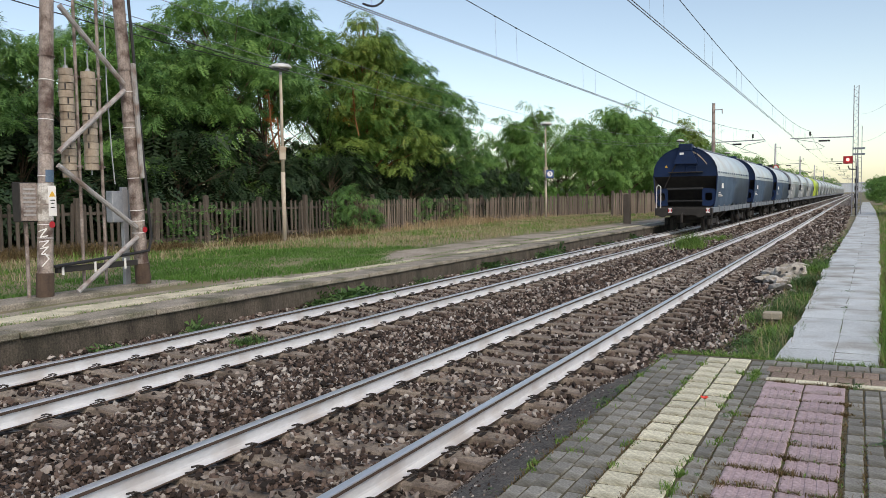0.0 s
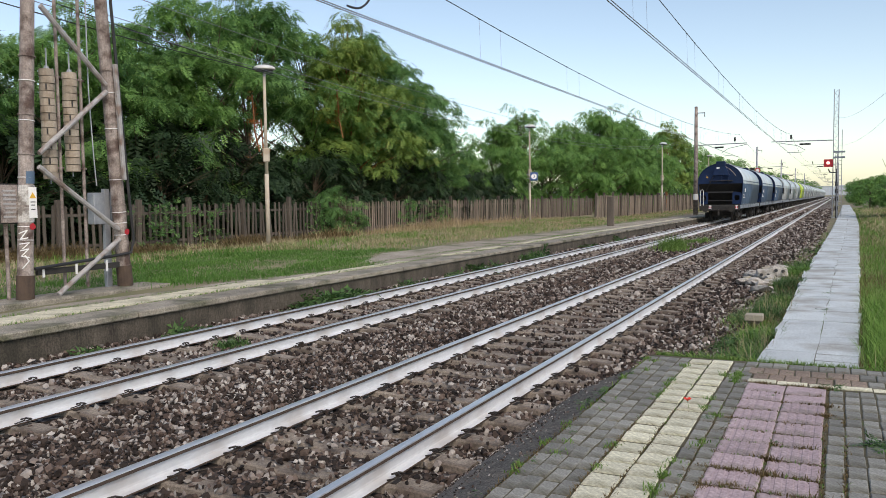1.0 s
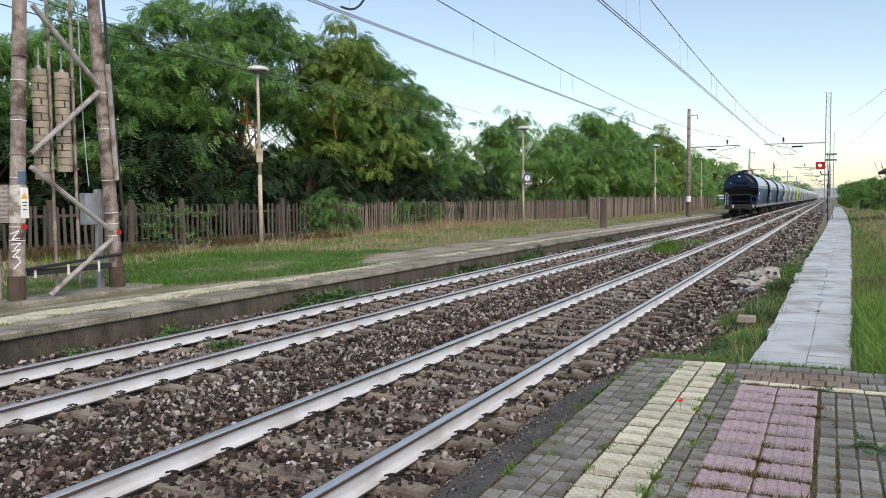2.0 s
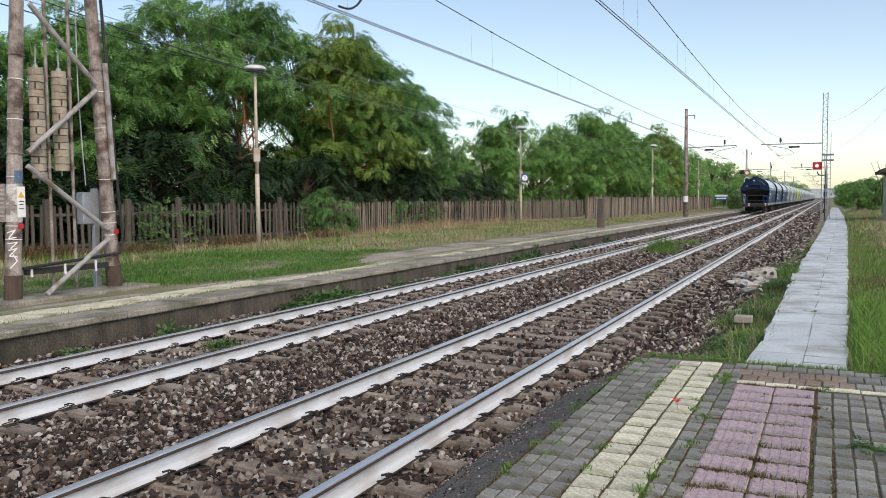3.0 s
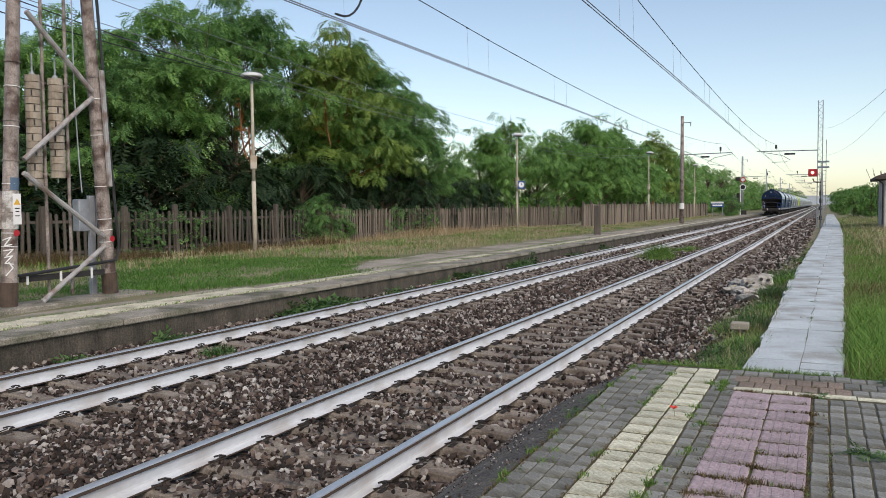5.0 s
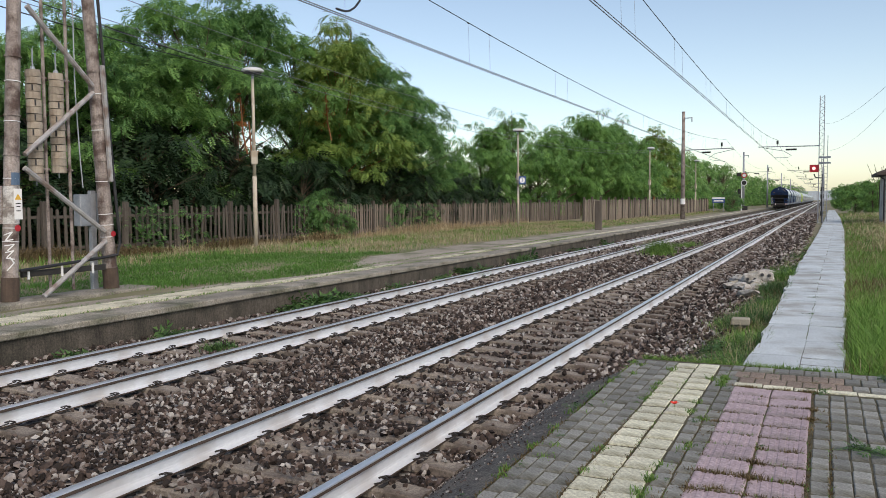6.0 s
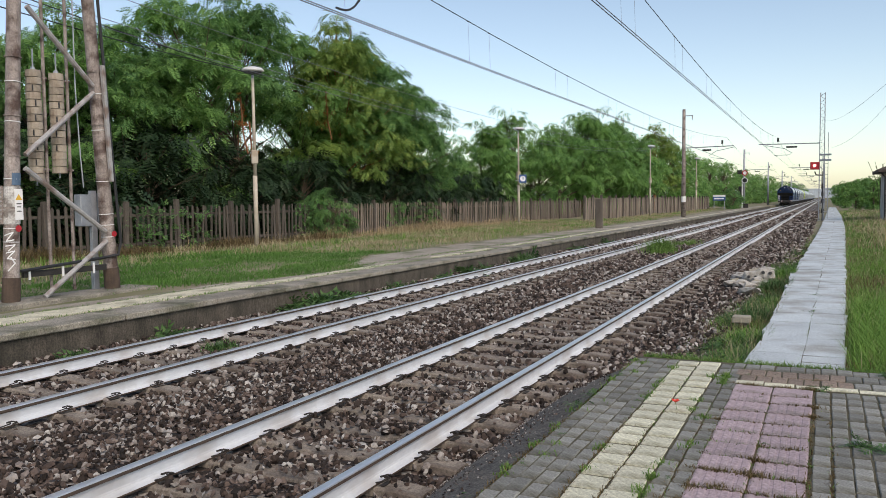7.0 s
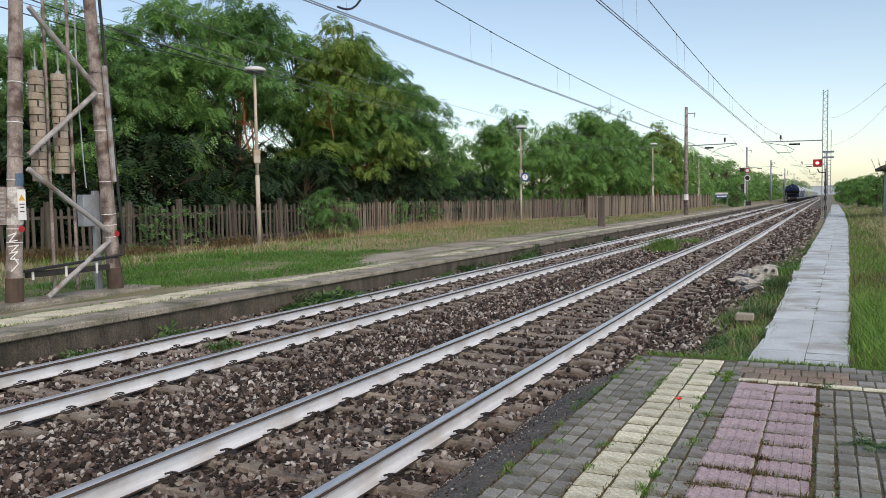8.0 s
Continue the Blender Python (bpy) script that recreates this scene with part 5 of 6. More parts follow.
        reach = spread * max(0.1, 1.1 - abs(h - 0.45) ** 1.7 * 2.3) * rng.uniform(0.9, 1.3)
        c = Vector((math.cos(a) * reach, math.sin(a) * reach, h * height))
        blobs.append((c.x, c.y, c.z, height * rng.uniform(0.035, 0.065)))
        tube(bm, top * min(1.0, h), c, height * 0.004, height * 0.001, 4)
    link("trunk", bm, M[bark], t)
    # leaves gather in small rosettes along the sprays, each lit on top and open below
    tufts = leaves // 15
    q, _ = crown_points(rng, tufts, blobs)
    q[:, 2] = np.maximum(q[:, 2], 0.35)
    which = rng.integers(0, tufts, leaves)
    wide = size * rng.uniform(0.7, 1.3, tufts)[which]
    k = np.sqrt(rng.uniform(0, 1, leaves))
    a = rng.uniform(0, 2 * math.pi, leaves)
    p = q[which] + np.stack([np.cos(a) * k * wide, np.sin(a) * k * wide, wide * (0.42 - 0.75 * k * k) + rng.normal(0, 0.08, leaves) * wide], 1)
    v, f = sprig(9, 1.0, 0.36, 0.25)
    sc = size * rng.uniform(0.6, 1.05, leaves)
    # each spray leaf points outwards and hangs a little
    yaw = a - math.pi / 2 + rng.normal(0, 0.6, leaves)
    dip = -0.1 - 0.62 * k + rng.normal(0, 0.28, leaves)
    roll = rng.normal(0, 0.35, leaves)
    cy, sy, cd, sd, cr, sr = np.cos(yaw), np.sin(yaw), np.cos(dip), np.sin(dip), np.cos(roll), np.sin(roll)
    z, o = np.zeros(leaves), np.ones(leaves)
    rz = np.array([[cy, -sy, z], [sy, cy, z], [z, z, o]]).transpose(2, 0, 1)
    rx = np.array([[o, z, z], [z, cd, -sd], [z, sd, cd]]).transpose(2, 0, 1)
    ry = np.array([[cr, z, sr], [z, o, z], [-sr, z, cr]]).transpose(2, 0, 1)
    many("crown", v, f, mats(rz @ rx @ ry, p, sc), M[material], t)
    return t


BIG = [make_tree("robinia_tree", "tall dark green robinia with feathery leaves", s, 10.5, 3.8, 7800, "leaf", 0.50, low=k, sprays=27) for s, k in ((1, 0.27), (2, 0.38))]
SPARSE = make_tree("robinia_tree", "open light green robinia with gaps between its sprays", 3, 10.5, 3.6, 5200, "leaf_far", 0.52, low=0.22, sprays=19)
OLIVE = make_tree("robinia_tree", "robinia with yellow-green drooping leaf sprays", 9, 10.0, 2.6, 4600, "leaf_light", 0.48, "bark_red", low=0.30, sprays=22)
MID = [make_tree("hedge_tree", "fresh green bushy tree in a row", k, 9.0, 3.1, 3700, "leaf_far", 0.60, low=0.05, sprays=30) for k in (5, 6)]
FAR = make_tree("far_tree", "green tree along the line", 7, 9.0, 3.6, 1100, "leaf_far", 1.0, low=0.04)
SHADE_SHRUB = [make_tree("shrub", "dense filler shrub behind the fence, leaves darkened as shade", k, 3.4, 1.9, 620, "leaf_shade", 0.62, low=0.05) for k in (11, 12)]
BUSH = make_tree("shrub", "mid green bush leaning over the fence", 13, 3.4, 1.7, 1000, "leaf", 0.46, low=0.05)


def plant(tree, x, y, s=1.0, turn=0.0, z=LEFT_Z - 0.1, used=set()):
    m = Matrix.Translation((x, y, z)) @ Matrix.Rotation(turn, 4, "Z")
    if tree.name not in used:
        used.add(tree.name)
        tree.matrix_basis = m
        tree.scale = (s, s, s)
        return tree
    c = copy_thing(tree, m)
    c.scale = (s, s, s)
    return c


def plant_trees():
    rng = random.Random(12)
    big = ((-27.5, 12, 8.0), (-27, 17, 8.0), (-26.5, 21.5, 9.0), (-27, 25.5, 8.6), (-27, 29, 11.0), (-27.5, 33, 11.8), (-27, 36.8, 11.0), (-25.4, 42, 10.7), (-25.3, 46, 9.4), (-25.7, 49, 7.6))
    for i, (x, y, top) in enumerate(big):
        if i == 0:
            continue
        plant(SPARSE if i in (2, 4, 6) else BIG[1 if i < 5 else 0], x, y, top / 10.6, rng.uniform(0, 6))
    plant(OLIVE, -24.4, 38.6, 1.10, 0.3)
    for x, y, top in ((-33, 18, 8), (-34, 25, 8.4)):
        plant(FAR, x, y, top / 9.2, rng.uniform(0, 6))
    mid = ((-26, 55, 6.0), (-25, 60, 7.8), (-25, 66, 9.2), (-24, 71.5, 7.9), (-24, 78.5, 9.2), (-23.6, 84, 10.6), (-23, 88.5, 11.2), (-23.4, 94, 9.8), (-23, 101, 11.6), (-22.8, 108, 9.6), (-22, 116.5, 11.4))
    for i, (x, y, top) in enumerate(mid):
        plant(OLIVE if i == 10 else MID[i % 2], x, y, top / (10.2 if i == 10 else 9.2), rng.uniform(0, 6))
    far = ((-21, 124, 10.2), (-20.8, 134, 9.3), (-20.5, 146, 8.9), (-20, 160, 9.0), (-19.5, 180, 9.2), (-18.5, 206, 7.8), (-17.5, 230, 6.8), (-16.5, 260, 6.2), (-16.5, 300, 6.6), (-16.5, 360, 8.2), (-15.5, 430, 9.0), (-14.5, 520, 9.5), (-17.5, 245, 8.4), (-17, 280, 8.6), (-18.5, 215, 8.8), (-22, 190, 8), (-26, 75, 6.5), (-26, 93, 8))
    for x, y, top in far:
        plant(FAR, x, y, top / 9.2, rng.uniform(0, 6))
    for x, y, top in ((9.5, 126, 4.8), (8.0, 143, 5.2), (7.2, 165, 5.5), (7.6, 195, 6.0), (7.2, 235, 6.4), (7.0, 290, 6.8), (11.5, 118, 4.8), (6.6, 340, 7.0), (5.4, 112, 4.1), (3.9, 128, 4.2), (3.0, 150, 4.4), (2.9, 185, 4.8), (3.1, 240, 5.4)):
        plant(MID[int(y) % 2] if y < 190 else FAR, x, y, top / 9.2, rng.uniform(0, 6), 0.0)
    # rear shrubs added to shut sky light out below the crowns
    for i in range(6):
        plant(SHADE_SHRUB[i % 2], -28.5 - rng.uniform(0, 1.5), 6 + i * 3.4, rng.uniform(1.5, 1.9), rng.uniform(0, 6))
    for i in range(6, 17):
        plant(SHADE_SHRUB[i % 2], -22.9 - rng.uniform(0, 1.2), 8 + i * 3.2 + rng.uniform(-1, 1), rng.uniform(0.75, 1.15), rng.uniform(0, 6))
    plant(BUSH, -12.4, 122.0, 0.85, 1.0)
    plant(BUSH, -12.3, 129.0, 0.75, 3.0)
    # dark filler shrubs stand in for the shaded space behind the fence
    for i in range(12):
        plant(SHADE_SHRUB[i % 2], -24.6 - rng.uniform(0, 1), 7 + i * 3.6, rng.uniform(1.0, 1.4), rng.uniform(0, 6))
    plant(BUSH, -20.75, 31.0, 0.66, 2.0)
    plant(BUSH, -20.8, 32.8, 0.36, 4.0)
    # backmost row, added as dark backing against the low sky
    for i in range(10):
        plant(SHADE_SHRUB[i % 2], -30.5 - rng.uniform(0, 1), 8 + i * 4.5, rng.uniform(1.5, 2.0) if i < 5 else 0.9, rng.uniform(0, 6))


def blades(name, label, n, region, height, material, seed, density=None, z=None, width=0.012):
    rng = np.random.default_rng(seed)
    pts = []
    while len(pts) < n:
        x, y = region(rng)
        if noise.noise((x * 0.9, y * 0.6, seed + 7)) + 0.25 * noise.noise((x * 4, y * 4, seed)) < rng.uniform(-0.75, 0.12):
            continue
        pts.append((x, y, ground_height(x, y) if z is None else z))
    p = np.array(pts)
    base = [(-0.5 * width, 0, 0), (0.5 * width, 0, 0), (0.35 * width, 0.16, 0.52), (-0.35 * width, 0.16, 0.52), (0, 0.60, 0.88)]
    base = [(a / 1.0, b, c) for a, b, c in base]
    tri = [(0, 1, 2), (0, 2, 3), (3, 2, 4)]
    patch = np.array([noise.noise((q[0] * 0.55, q[1] * 0.35, seed)) for q in pts])
    h = height * rng.uniform(0.4, 1.25, n) * np.clip(0.85 + 1.1 * patch, 0.35, 1.35)
    a = rng.uniform(0, 2 * math.pi, n)
    rot = np.zeros((n, 3, 3))
    rot[:, 0, 0], rot[:, 0, 1], rot[:, 1, 0], rot[:, 1, 1], rot[:, 2, 2] = np.cos(a), -np.sin(a), np.sin(a), np.cos(a), 1
    sc = np.stack([np.ones(n), h, h], 1)
    ob = many(name, base, tri, mats(rot, p, sc), M[material])
    return tagged(ob, label, "grass", kind="stuff")


def grass():
    def lawn(r):
        while True:
            x, y = r.uniform(-21.3, -9.7), (r.uniform(6, 23) if r.random() < 0.86 else r.uniform(21, 65))
            inner = float(np.interp(y, (0, 9, 12.5, 15, 17, 18.5, 21, 26, 40, 60), (-12.6, -12.4, -11.3, -10.3, -9.9, -11.4, -12.6, -12.7, -12.2, -11.8)))
            if x < inner + r.normal(0, 0.2) and not (y < 17 and x < -14.6 - 0.25 * (y - 8) + r.normal(0, 0.7) and r.random() < 0.85):
                return x, y
    blades("lawn_grass", "green unmown grass between platform and fence", 62000, lawn, 0.10, "lawn", 1, z=LEFT_Z - 0.05, width=0.014)

    def dry(r):
        while True:
            x, y = r.uniform(-21.3, -12.4), r.uniform(8, 125)
            lim = float(np.interp(y, (8, 16, 20, 23, 40, 60, 120), (-14.0, -17.2, -17.0, -13.3, -12.6, -12.3, -14.5)))
            if x < lim + r.normal(0, 0.6) and (y < 60 or x > -16.6):
                return x, y
    blades("dry_grass", "straw-coloured dry tall grass along the fence", 50000, dry, 0.21, "dry_grass", 2, z=LEFT_Z - 0.06, width=0.018)
    blades("tall_grass", "tall green grass among dry stalks", 22000, dry, 0.20, "grass_fresh", 6, z=LEFT_Z - 0.06, width=0.022)

    def stalks(r):
        y = r.normal(42, 7)
        return -19.9 + r.normal(0, 0.4), y
    blades("tall_straw", "tall rusty straw standing before the fence", 3600, stalks, 0.62, "rusty_straw", 63, z=LEFT_Z - 0.06, width=0.014)

    def foot(r):
        y = r.uniform(9, 31)
        return float(np.interp(y, (2, 14, 22, 30), (-23.4, -21.5, -20.9, -20.8))) + 0.35 + abs(r.normal(0, 0.5)), y
    blades("fence_weeds", "dark weeds and stalks along the fence foot", 9000, foot, 0.36, "dry_weed", 64, z=LEFT_Z - 0.06, width=0.02)

    def verge(r):
        while True:
            y = 8.3 + r.gamma(1.2, 5.5)
            edge = along(WALK_L, y)
            x = edge - abs(r.normal(0, 0.35 if y > 12 else 0.55)) + 0.02
            if y < 45 and x > -2.1 and not (x < -1.6 and y < 9.2):
                return x, y
    blades("verge_grass", "rough green grass beside the concrete path", 13000, verge, 0.17, "grass_fresh", 3, width=0.009)
    blades("verge_tufts", "dark green and brown tufts beside the path", 13000, verge, 0.19, "weed", 33, width=0.009)
    blades("verge_dead", "brown dead stems beside the path", 3000, verge, 0.22, "dry_weed", 34, width=0.008)
    blades("verge_straw", "dry stalks in the verge", 700, verge, 0.34, "dry_grass", 7, width=0.006)

    hubs = ((-1.45, 8.95, 0.28), (-1.1, 9.15, 0.25), (-0.95, 10.4, 0.2), (-0.9, 11.6, 0.2), (-1.35, 13.6, 0.2), (-0.9, 14.2, 0.2), (-0.98, 16.0, 0.22), (-0.95, 18.4, 0.2), (-0.9, 21.2, 0.22))

    def lush(r):
        x, y, w = hubs[int(r.integers(0, 9))]
        return min(x + r.normal(0, w * 0.7), along(WALK_L, y) + 0.03), max(y + r.normal(0, w * 1.6), 8.42)
    blades("verge_clumps", "lush dark green clumps at the edge of the path", 10500, lush, 0.23, "weed", 71, width=0.010)
    blades("verge_herbs", "fresh green herbs among the clumps", 8500, lush, 0.21, "grass_fresh", 72, width=0.012)
    blades("verge_seed", "pale seeding stalks above the clumps", 320, lush, 0.36, "dry_grass", 73, width=0.006)

    def field(r):
        y = 8.35 + r.gamma(1.3, 14)
        x = along(WALK_R, y) + r.gamma(1.2, 1.6)
        return x, y
    def near_field(r):
        y = 8.35 + r.gamma(1.2, 6.5)
        return along(WALK_R, y) + 0.05 + abs(r.normal(0, 0.05)) + r.gamma(1.2, 1.3), y
    blades("field_grass", "tall mixed grass at the field edge", 28000, near_field, 0.29, "grass_fresh", 4, width=0.009)
    blades("field_tufts", "dull green tufts in the field edge", 20000, field, 0.28, "grass", 14, width=0.010)
    blades("field_dead", "brown dead stems in the field edge", 11000, field, 0.24, "dry_weed", 35, width=0.010)
    blades("field_straw", "dry stalks among field grass", 2600, field, 0.34, "dry_grass", 9, width=0.006)

    def far_edge(r):
        return r.uniform(-1.7, 1.8), 8.36 + abs(r.normal(0, 0.09))
    blades("edge_weeds", "grass growing along the end of the pavers", 3500, far_edge, 0.09, "grass", 51, z=0.33, width=0.008)

    def drytuft(r):
        y = 25 + r.gamma(2.0, 16)
        return along(WALK_R, y) + 0.8 + r.gamma(2, 1.5), y
    blades("dry_field_grass", "pale dry seeding grass in the field", 14000, drytuft, 0.5, "dry_grass", 5, width=0.012)

    def far_field(r):
        y = r.uniform(32, 115)
        return along(WALK_R, y) + 0.1 + r.gamma(1.5, 2.2), y
    blades("far_field_grass", "green grass of the far field edge", 22000, far_field, 0.30, "grass", 61, width=0.03)
    blades("far_field_straw", "pale seeding grass of the far field edge", 4000, far_field, 0.42, "dry_grass", 62, width=0.04)

    def moss(r):
        c = r.choice([-9.80, -9.86, -10.5, -10.55])
        return c + r.normal(0, 0.05), r.uniform(5, 40)
    blades("edge_grass", "short grass in the platform joints", 5000, moss, 0.04, "grass", 50, z=LEFT_Z - 0.005, width=0.012)
    tufts = [(-5.75, 31.2, 0.55, 1900, 0.50), (-5.6, 37.0, 0.55, 700, 0.30), (-7.75, 8.95, 0.18, 260, 0.16), (-8.85, 12.6, 0.35, 300, 0.28), (-8.9, 16.0, 0.3, 200, 0.25), (-8.85, 24.5, 0.4, 250, 0.3), (-8.95, 9.3, 0.15, 120, 0.18)]
    rng = np.random.default_rng(8)
    for i, (x, y, r, n, h) in enumerate(tufts):
        def spot(q, x=x, y=y, r=r):
            return x + q.normal(0, r * 0.45), y + q.normal(0, r * 0.8)
        blades("grass_tuft", "green weed tuft growing in the ballast", n, spot, h, "grass" if i < 2 else "weed", 20 + i, z=-0.08, width=0.02)

    def joints(r):
        c = r.choice([-0.78, -0.675, -0.38, -0.06, 0.06, -1.09, -1.29, -1.70])
        if r.random() < 0.45:
            return r.uniform(-0.68, -0.06), 7.0 - 0.3 * r.integers(0, 13) + r.normal(0, 0.012)
        return c + r.normal(0, 0.012), r.uniform(3.3, 8.2)
    blades("joint_weeds", "small weeds sprouting from paver joints", 3000, joints, 0.035, "grass", 40, z=PLATFORM_Z - 0.02, width=0.008)

    def slab_joint(r):
        y = 9 + r.gamma(1.5, 4.0)
        a, b = along(WALK_L, y), along(WALK_R, y)
        return a + (b - a) * 0.55 + r.normal(0, 0.012), y
    blades("slab_weeds", "weeds in the joint between the path slabs", 160, slab_joint, 0.06, "grass", 44, z=0.18, width=0.008)

    def cross(r):
        j = int(r.integers(0, 22))
        y = 3.2 + 0.226 * j + r.normal(0, 0.012)
        x = r.choice([r.uniform(-1.7, -1.29), r.uniform(-1.29, -0.9), r.uniform(-0.88, -0.68), r.uniform(-0.05, 1.0)])
        return x, y
    blades("row_weeds", "moss and dry grass along the paver rows", 9000, cross, 0.022, "dry_weed", 46, z=PLATFORM_Z - 0.022, width=0.007)
    spots = np.random.default_rng(77)
    clumps = [(spots.choice([-0.68, -0.375, -0.07]) if spots.random() < 0.4 else spots.uniform(-0.68, -0.06), 7.3 - 0.3 * int(spots.integers(0, 13)) + spots.normal(0, 0.02)) for _ in range(120)]

    def clump(r):
        x, y = clumps[int(r.beta(1, 2.2) * 119)]
        return x + r.normal(0, 0.035), y + r.normal(0, 0.014)
    blades("tile_weeds", "withered brown weeds between the pink tiles", 4200, clump, 0.05, "dry_weed", 48, z=PLATFORM_Z - 0.01, width=0.007)
    heads = [(spots.choice([-1.71, -1.6, -1.29, -0.89, -0.78]) + spots.normal(0, 0.01), spots.uniform(4.2, 8.1)) for _ in range(46)]

    def head(r):
        x, y = heads[int(r.integers(0, 46))]
        return x + r.normal(0, 0.022), y + r.normal(0, 0.03)
    blades("paver_weeds", "green weed tufts between the pavers", 1500, head, 0.045, "grass", 49, z=PLATFORM_Z - 0.012, width=0.009)
    blades("row_moss", "green moss along the paver rows", 3000, cross, 0.022, "grass", 47, z=PLATFORM_Z - 0.022, width=0.007)
    blades("dry_joint_weeds", "dry moss and straw in the paver joints", 14000, joints, 0.04, "dry_weed", 41, z=PLATFORM_Z - 0.02, width=0.008)


plant_trees()
grass()
# ---- the goods train ----
PITCH = 15.75
TRACK_X = -7.5575


def shell(bm, y0, y1, mat_side, mat_roof, mat_end):
    """Barrel-topped hopper body: near-vertical sides, round roof, sloped ends below the end walls."""
    prof = [(-1.34, 1.35), (-1.40, 1.62), (-1.465, 2.25), (-1.50, 2.85)]
    arc = [(-1.50 * math.cos(a), 2.95 + 1.30 * math.sin(a)) for a in [math.pi * k / 14 for k in range(15)]]
    full = prof + arc[1:-1] + [(-x, z) for x, z in reversed(prof)]
    a = [bm.verts.new((x, y0, z)) for x, z in full]
    b = [bm.verts.new((x, y1, z)) for x, z in full]
    for i in range(len(full) - 1):
        f = bm.faces.new((a[i + 1], a[i], b[i], b[i + 1]))
        mid = (full[i][1] + full[i + 1][1]) / 2
        # above 2.9 the paler tone puts the sky's reflection into the colour
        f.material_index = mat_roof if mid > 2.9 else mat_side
        f.smooth = True
    return full, a, b


def wagon(paint):
    side, roof, end, label = paint
    w = thing("hopper_wagon", label, "wagon", group="goods wagons")
    L = PITCH - 0.9
    bm = bmesh.new()
    y0, y1 = 0.55, 13.25
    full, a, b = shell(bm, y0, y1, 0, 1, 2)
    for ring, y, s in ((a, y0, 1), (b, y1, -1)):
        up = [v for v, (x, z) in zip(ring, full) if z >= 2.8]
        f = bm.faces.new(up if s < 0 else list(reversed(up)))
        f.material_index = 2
        # sloped sheet and flanks in near-black: recess shade put into the colour
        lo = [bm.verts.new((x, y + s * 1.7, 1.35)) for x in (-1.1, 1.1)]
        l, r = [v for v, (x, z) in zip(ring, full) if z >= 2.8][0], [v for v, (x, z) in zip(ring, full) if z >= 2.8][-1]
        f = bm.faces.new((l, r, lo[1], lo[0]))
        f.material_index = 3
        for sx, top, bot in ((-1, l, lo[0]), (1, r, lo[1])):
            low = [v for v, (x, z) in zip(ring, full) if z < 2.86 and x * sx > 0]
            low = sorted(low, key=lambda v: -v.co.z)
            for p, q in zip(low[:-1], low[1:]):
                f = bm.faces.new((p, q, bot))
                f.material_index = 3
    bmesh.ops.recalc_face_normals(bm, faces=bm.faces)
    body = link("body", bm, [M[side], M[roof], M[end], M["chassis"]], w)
    # rim bands round the body ends
    for y in (y0, y1):
        bm = bmesh.new()
        pts = [(x * 1.006, y, z + 0.01) for x, z in full]
        line(bm, pts, 0.03, 5)
        link("rim", bm, M[end], body)
    # row of ribs along the waist
    for sx in (-1, 1):
        bm = bmesh.new()
        for k in range(16):
            y = y0 + 0.6 + k * (y1 - y0 - 1.2) / 15
            box(bm, (sx * 1.505 - 0.012, y - 0.16, 3.0), (sx * 1.505 + 0.012, y + 0.16, 3.07))
        link("waist_trim", bm, M[side], body)
    # roof walkway and hatches
    bm = bmesh.new()
    box(bm, (-0.28, y0 + 0.1, 4.27), (0.28, y1 - 0.1, 4.31), 0.01)
    link("roof_walkway", bm, M["frame_grey"], body)
    # solebars and end sill
    for sx in (-1, 1):
        bm = bmesh.new()
        box(bm, (sx * 1.30 - 0.09, 0.3, 1.08), (sx * 1.30 + 0.09, L - 0.2, 1.33), 0.01)
        link("sole_bar", bm, M["frame_grey"], w)
        for k in range(7):
            y = 2.0 + k * (L - 4) / 6
            bm = bmesh.new()
            box(bm, (sx * 1.37 - 0.05, y - 0.05, 1.08), (sx * 1.37 + 0.05, y + 0.05, 1.42), 0.01)
            link("stanchion", bm, M["frame_grey"], w)
    bm = bmesh.new()
    box(bm, (-1.35, 0.12, 0.95), (1.35, 0.38, 1.32), 0.02)
    link("end_sill", bm, M["chassis"], w)
    bm = bmesh.new()
    box(bm, (-1.25, 0.3, 1.3), (1.25, 1.3, 1.36), 0.01)
    link("end_platform", bm, M["chassis"], w)
    # open platform with rails and brake gear at the other end
    bm = bmesh.new()
    box(bm, (-1.25, y1 - 0.6, 1.3), (1.25, L - 0.15, 1.36), 0.01)
    box(bm, (-1.35, L - 0.2, 0.95), (1.35, L, 1.32), 0.02)
    link("front_platform", bm, M["chassis"], w)
    for sx in (-1, 1):
        bm = bmesh.new()
        line(bm, [(sx * 1.2, y1 + 0.25, 1.34), (sx * 1.2, y1 + 0.25, 2.3), (sx * 1.2, L - 0.3, 2.3), (sx * 1.2, L - 0.3, 1.34)], 0.025, 6)
        tube(bm, (sx * 1.2, y1 + 0.25, 1.85), (sx * 1.2, L - 0.3, 1.85), 0.02, 0.02, 6)
        link("platform_rail", bm, M["weight"], w, "ochre brown safety rail")
    bm = bmesh.new()
    tube(bm, (0.5, y1 + 0.7, 1.7), (0.9, y1 + 0.7, 1.7), 0.22, 0.22, 12)
    box(bm, (0.55, y1 + 0.4, 1.36), (0.85, y1 + 1.0, 1.6), 0.02)
    link("brake_cylinder", bm, M["rust"], w)
    for k in range(9):
        bm = bmesh.new()
        tube(bm, (0, y0 + 1.2 + 1.28 * k, 4.24), (0, y0 + 1.2 + 1.28 * k, 4.36), 0.26, 0.24, 12)
        link("hatch", bm, M["frame_grey"], body)
    # plates beside the recess, each with a rounded opening
    for sx in (-1, 1):
        bm = bmesh.new()
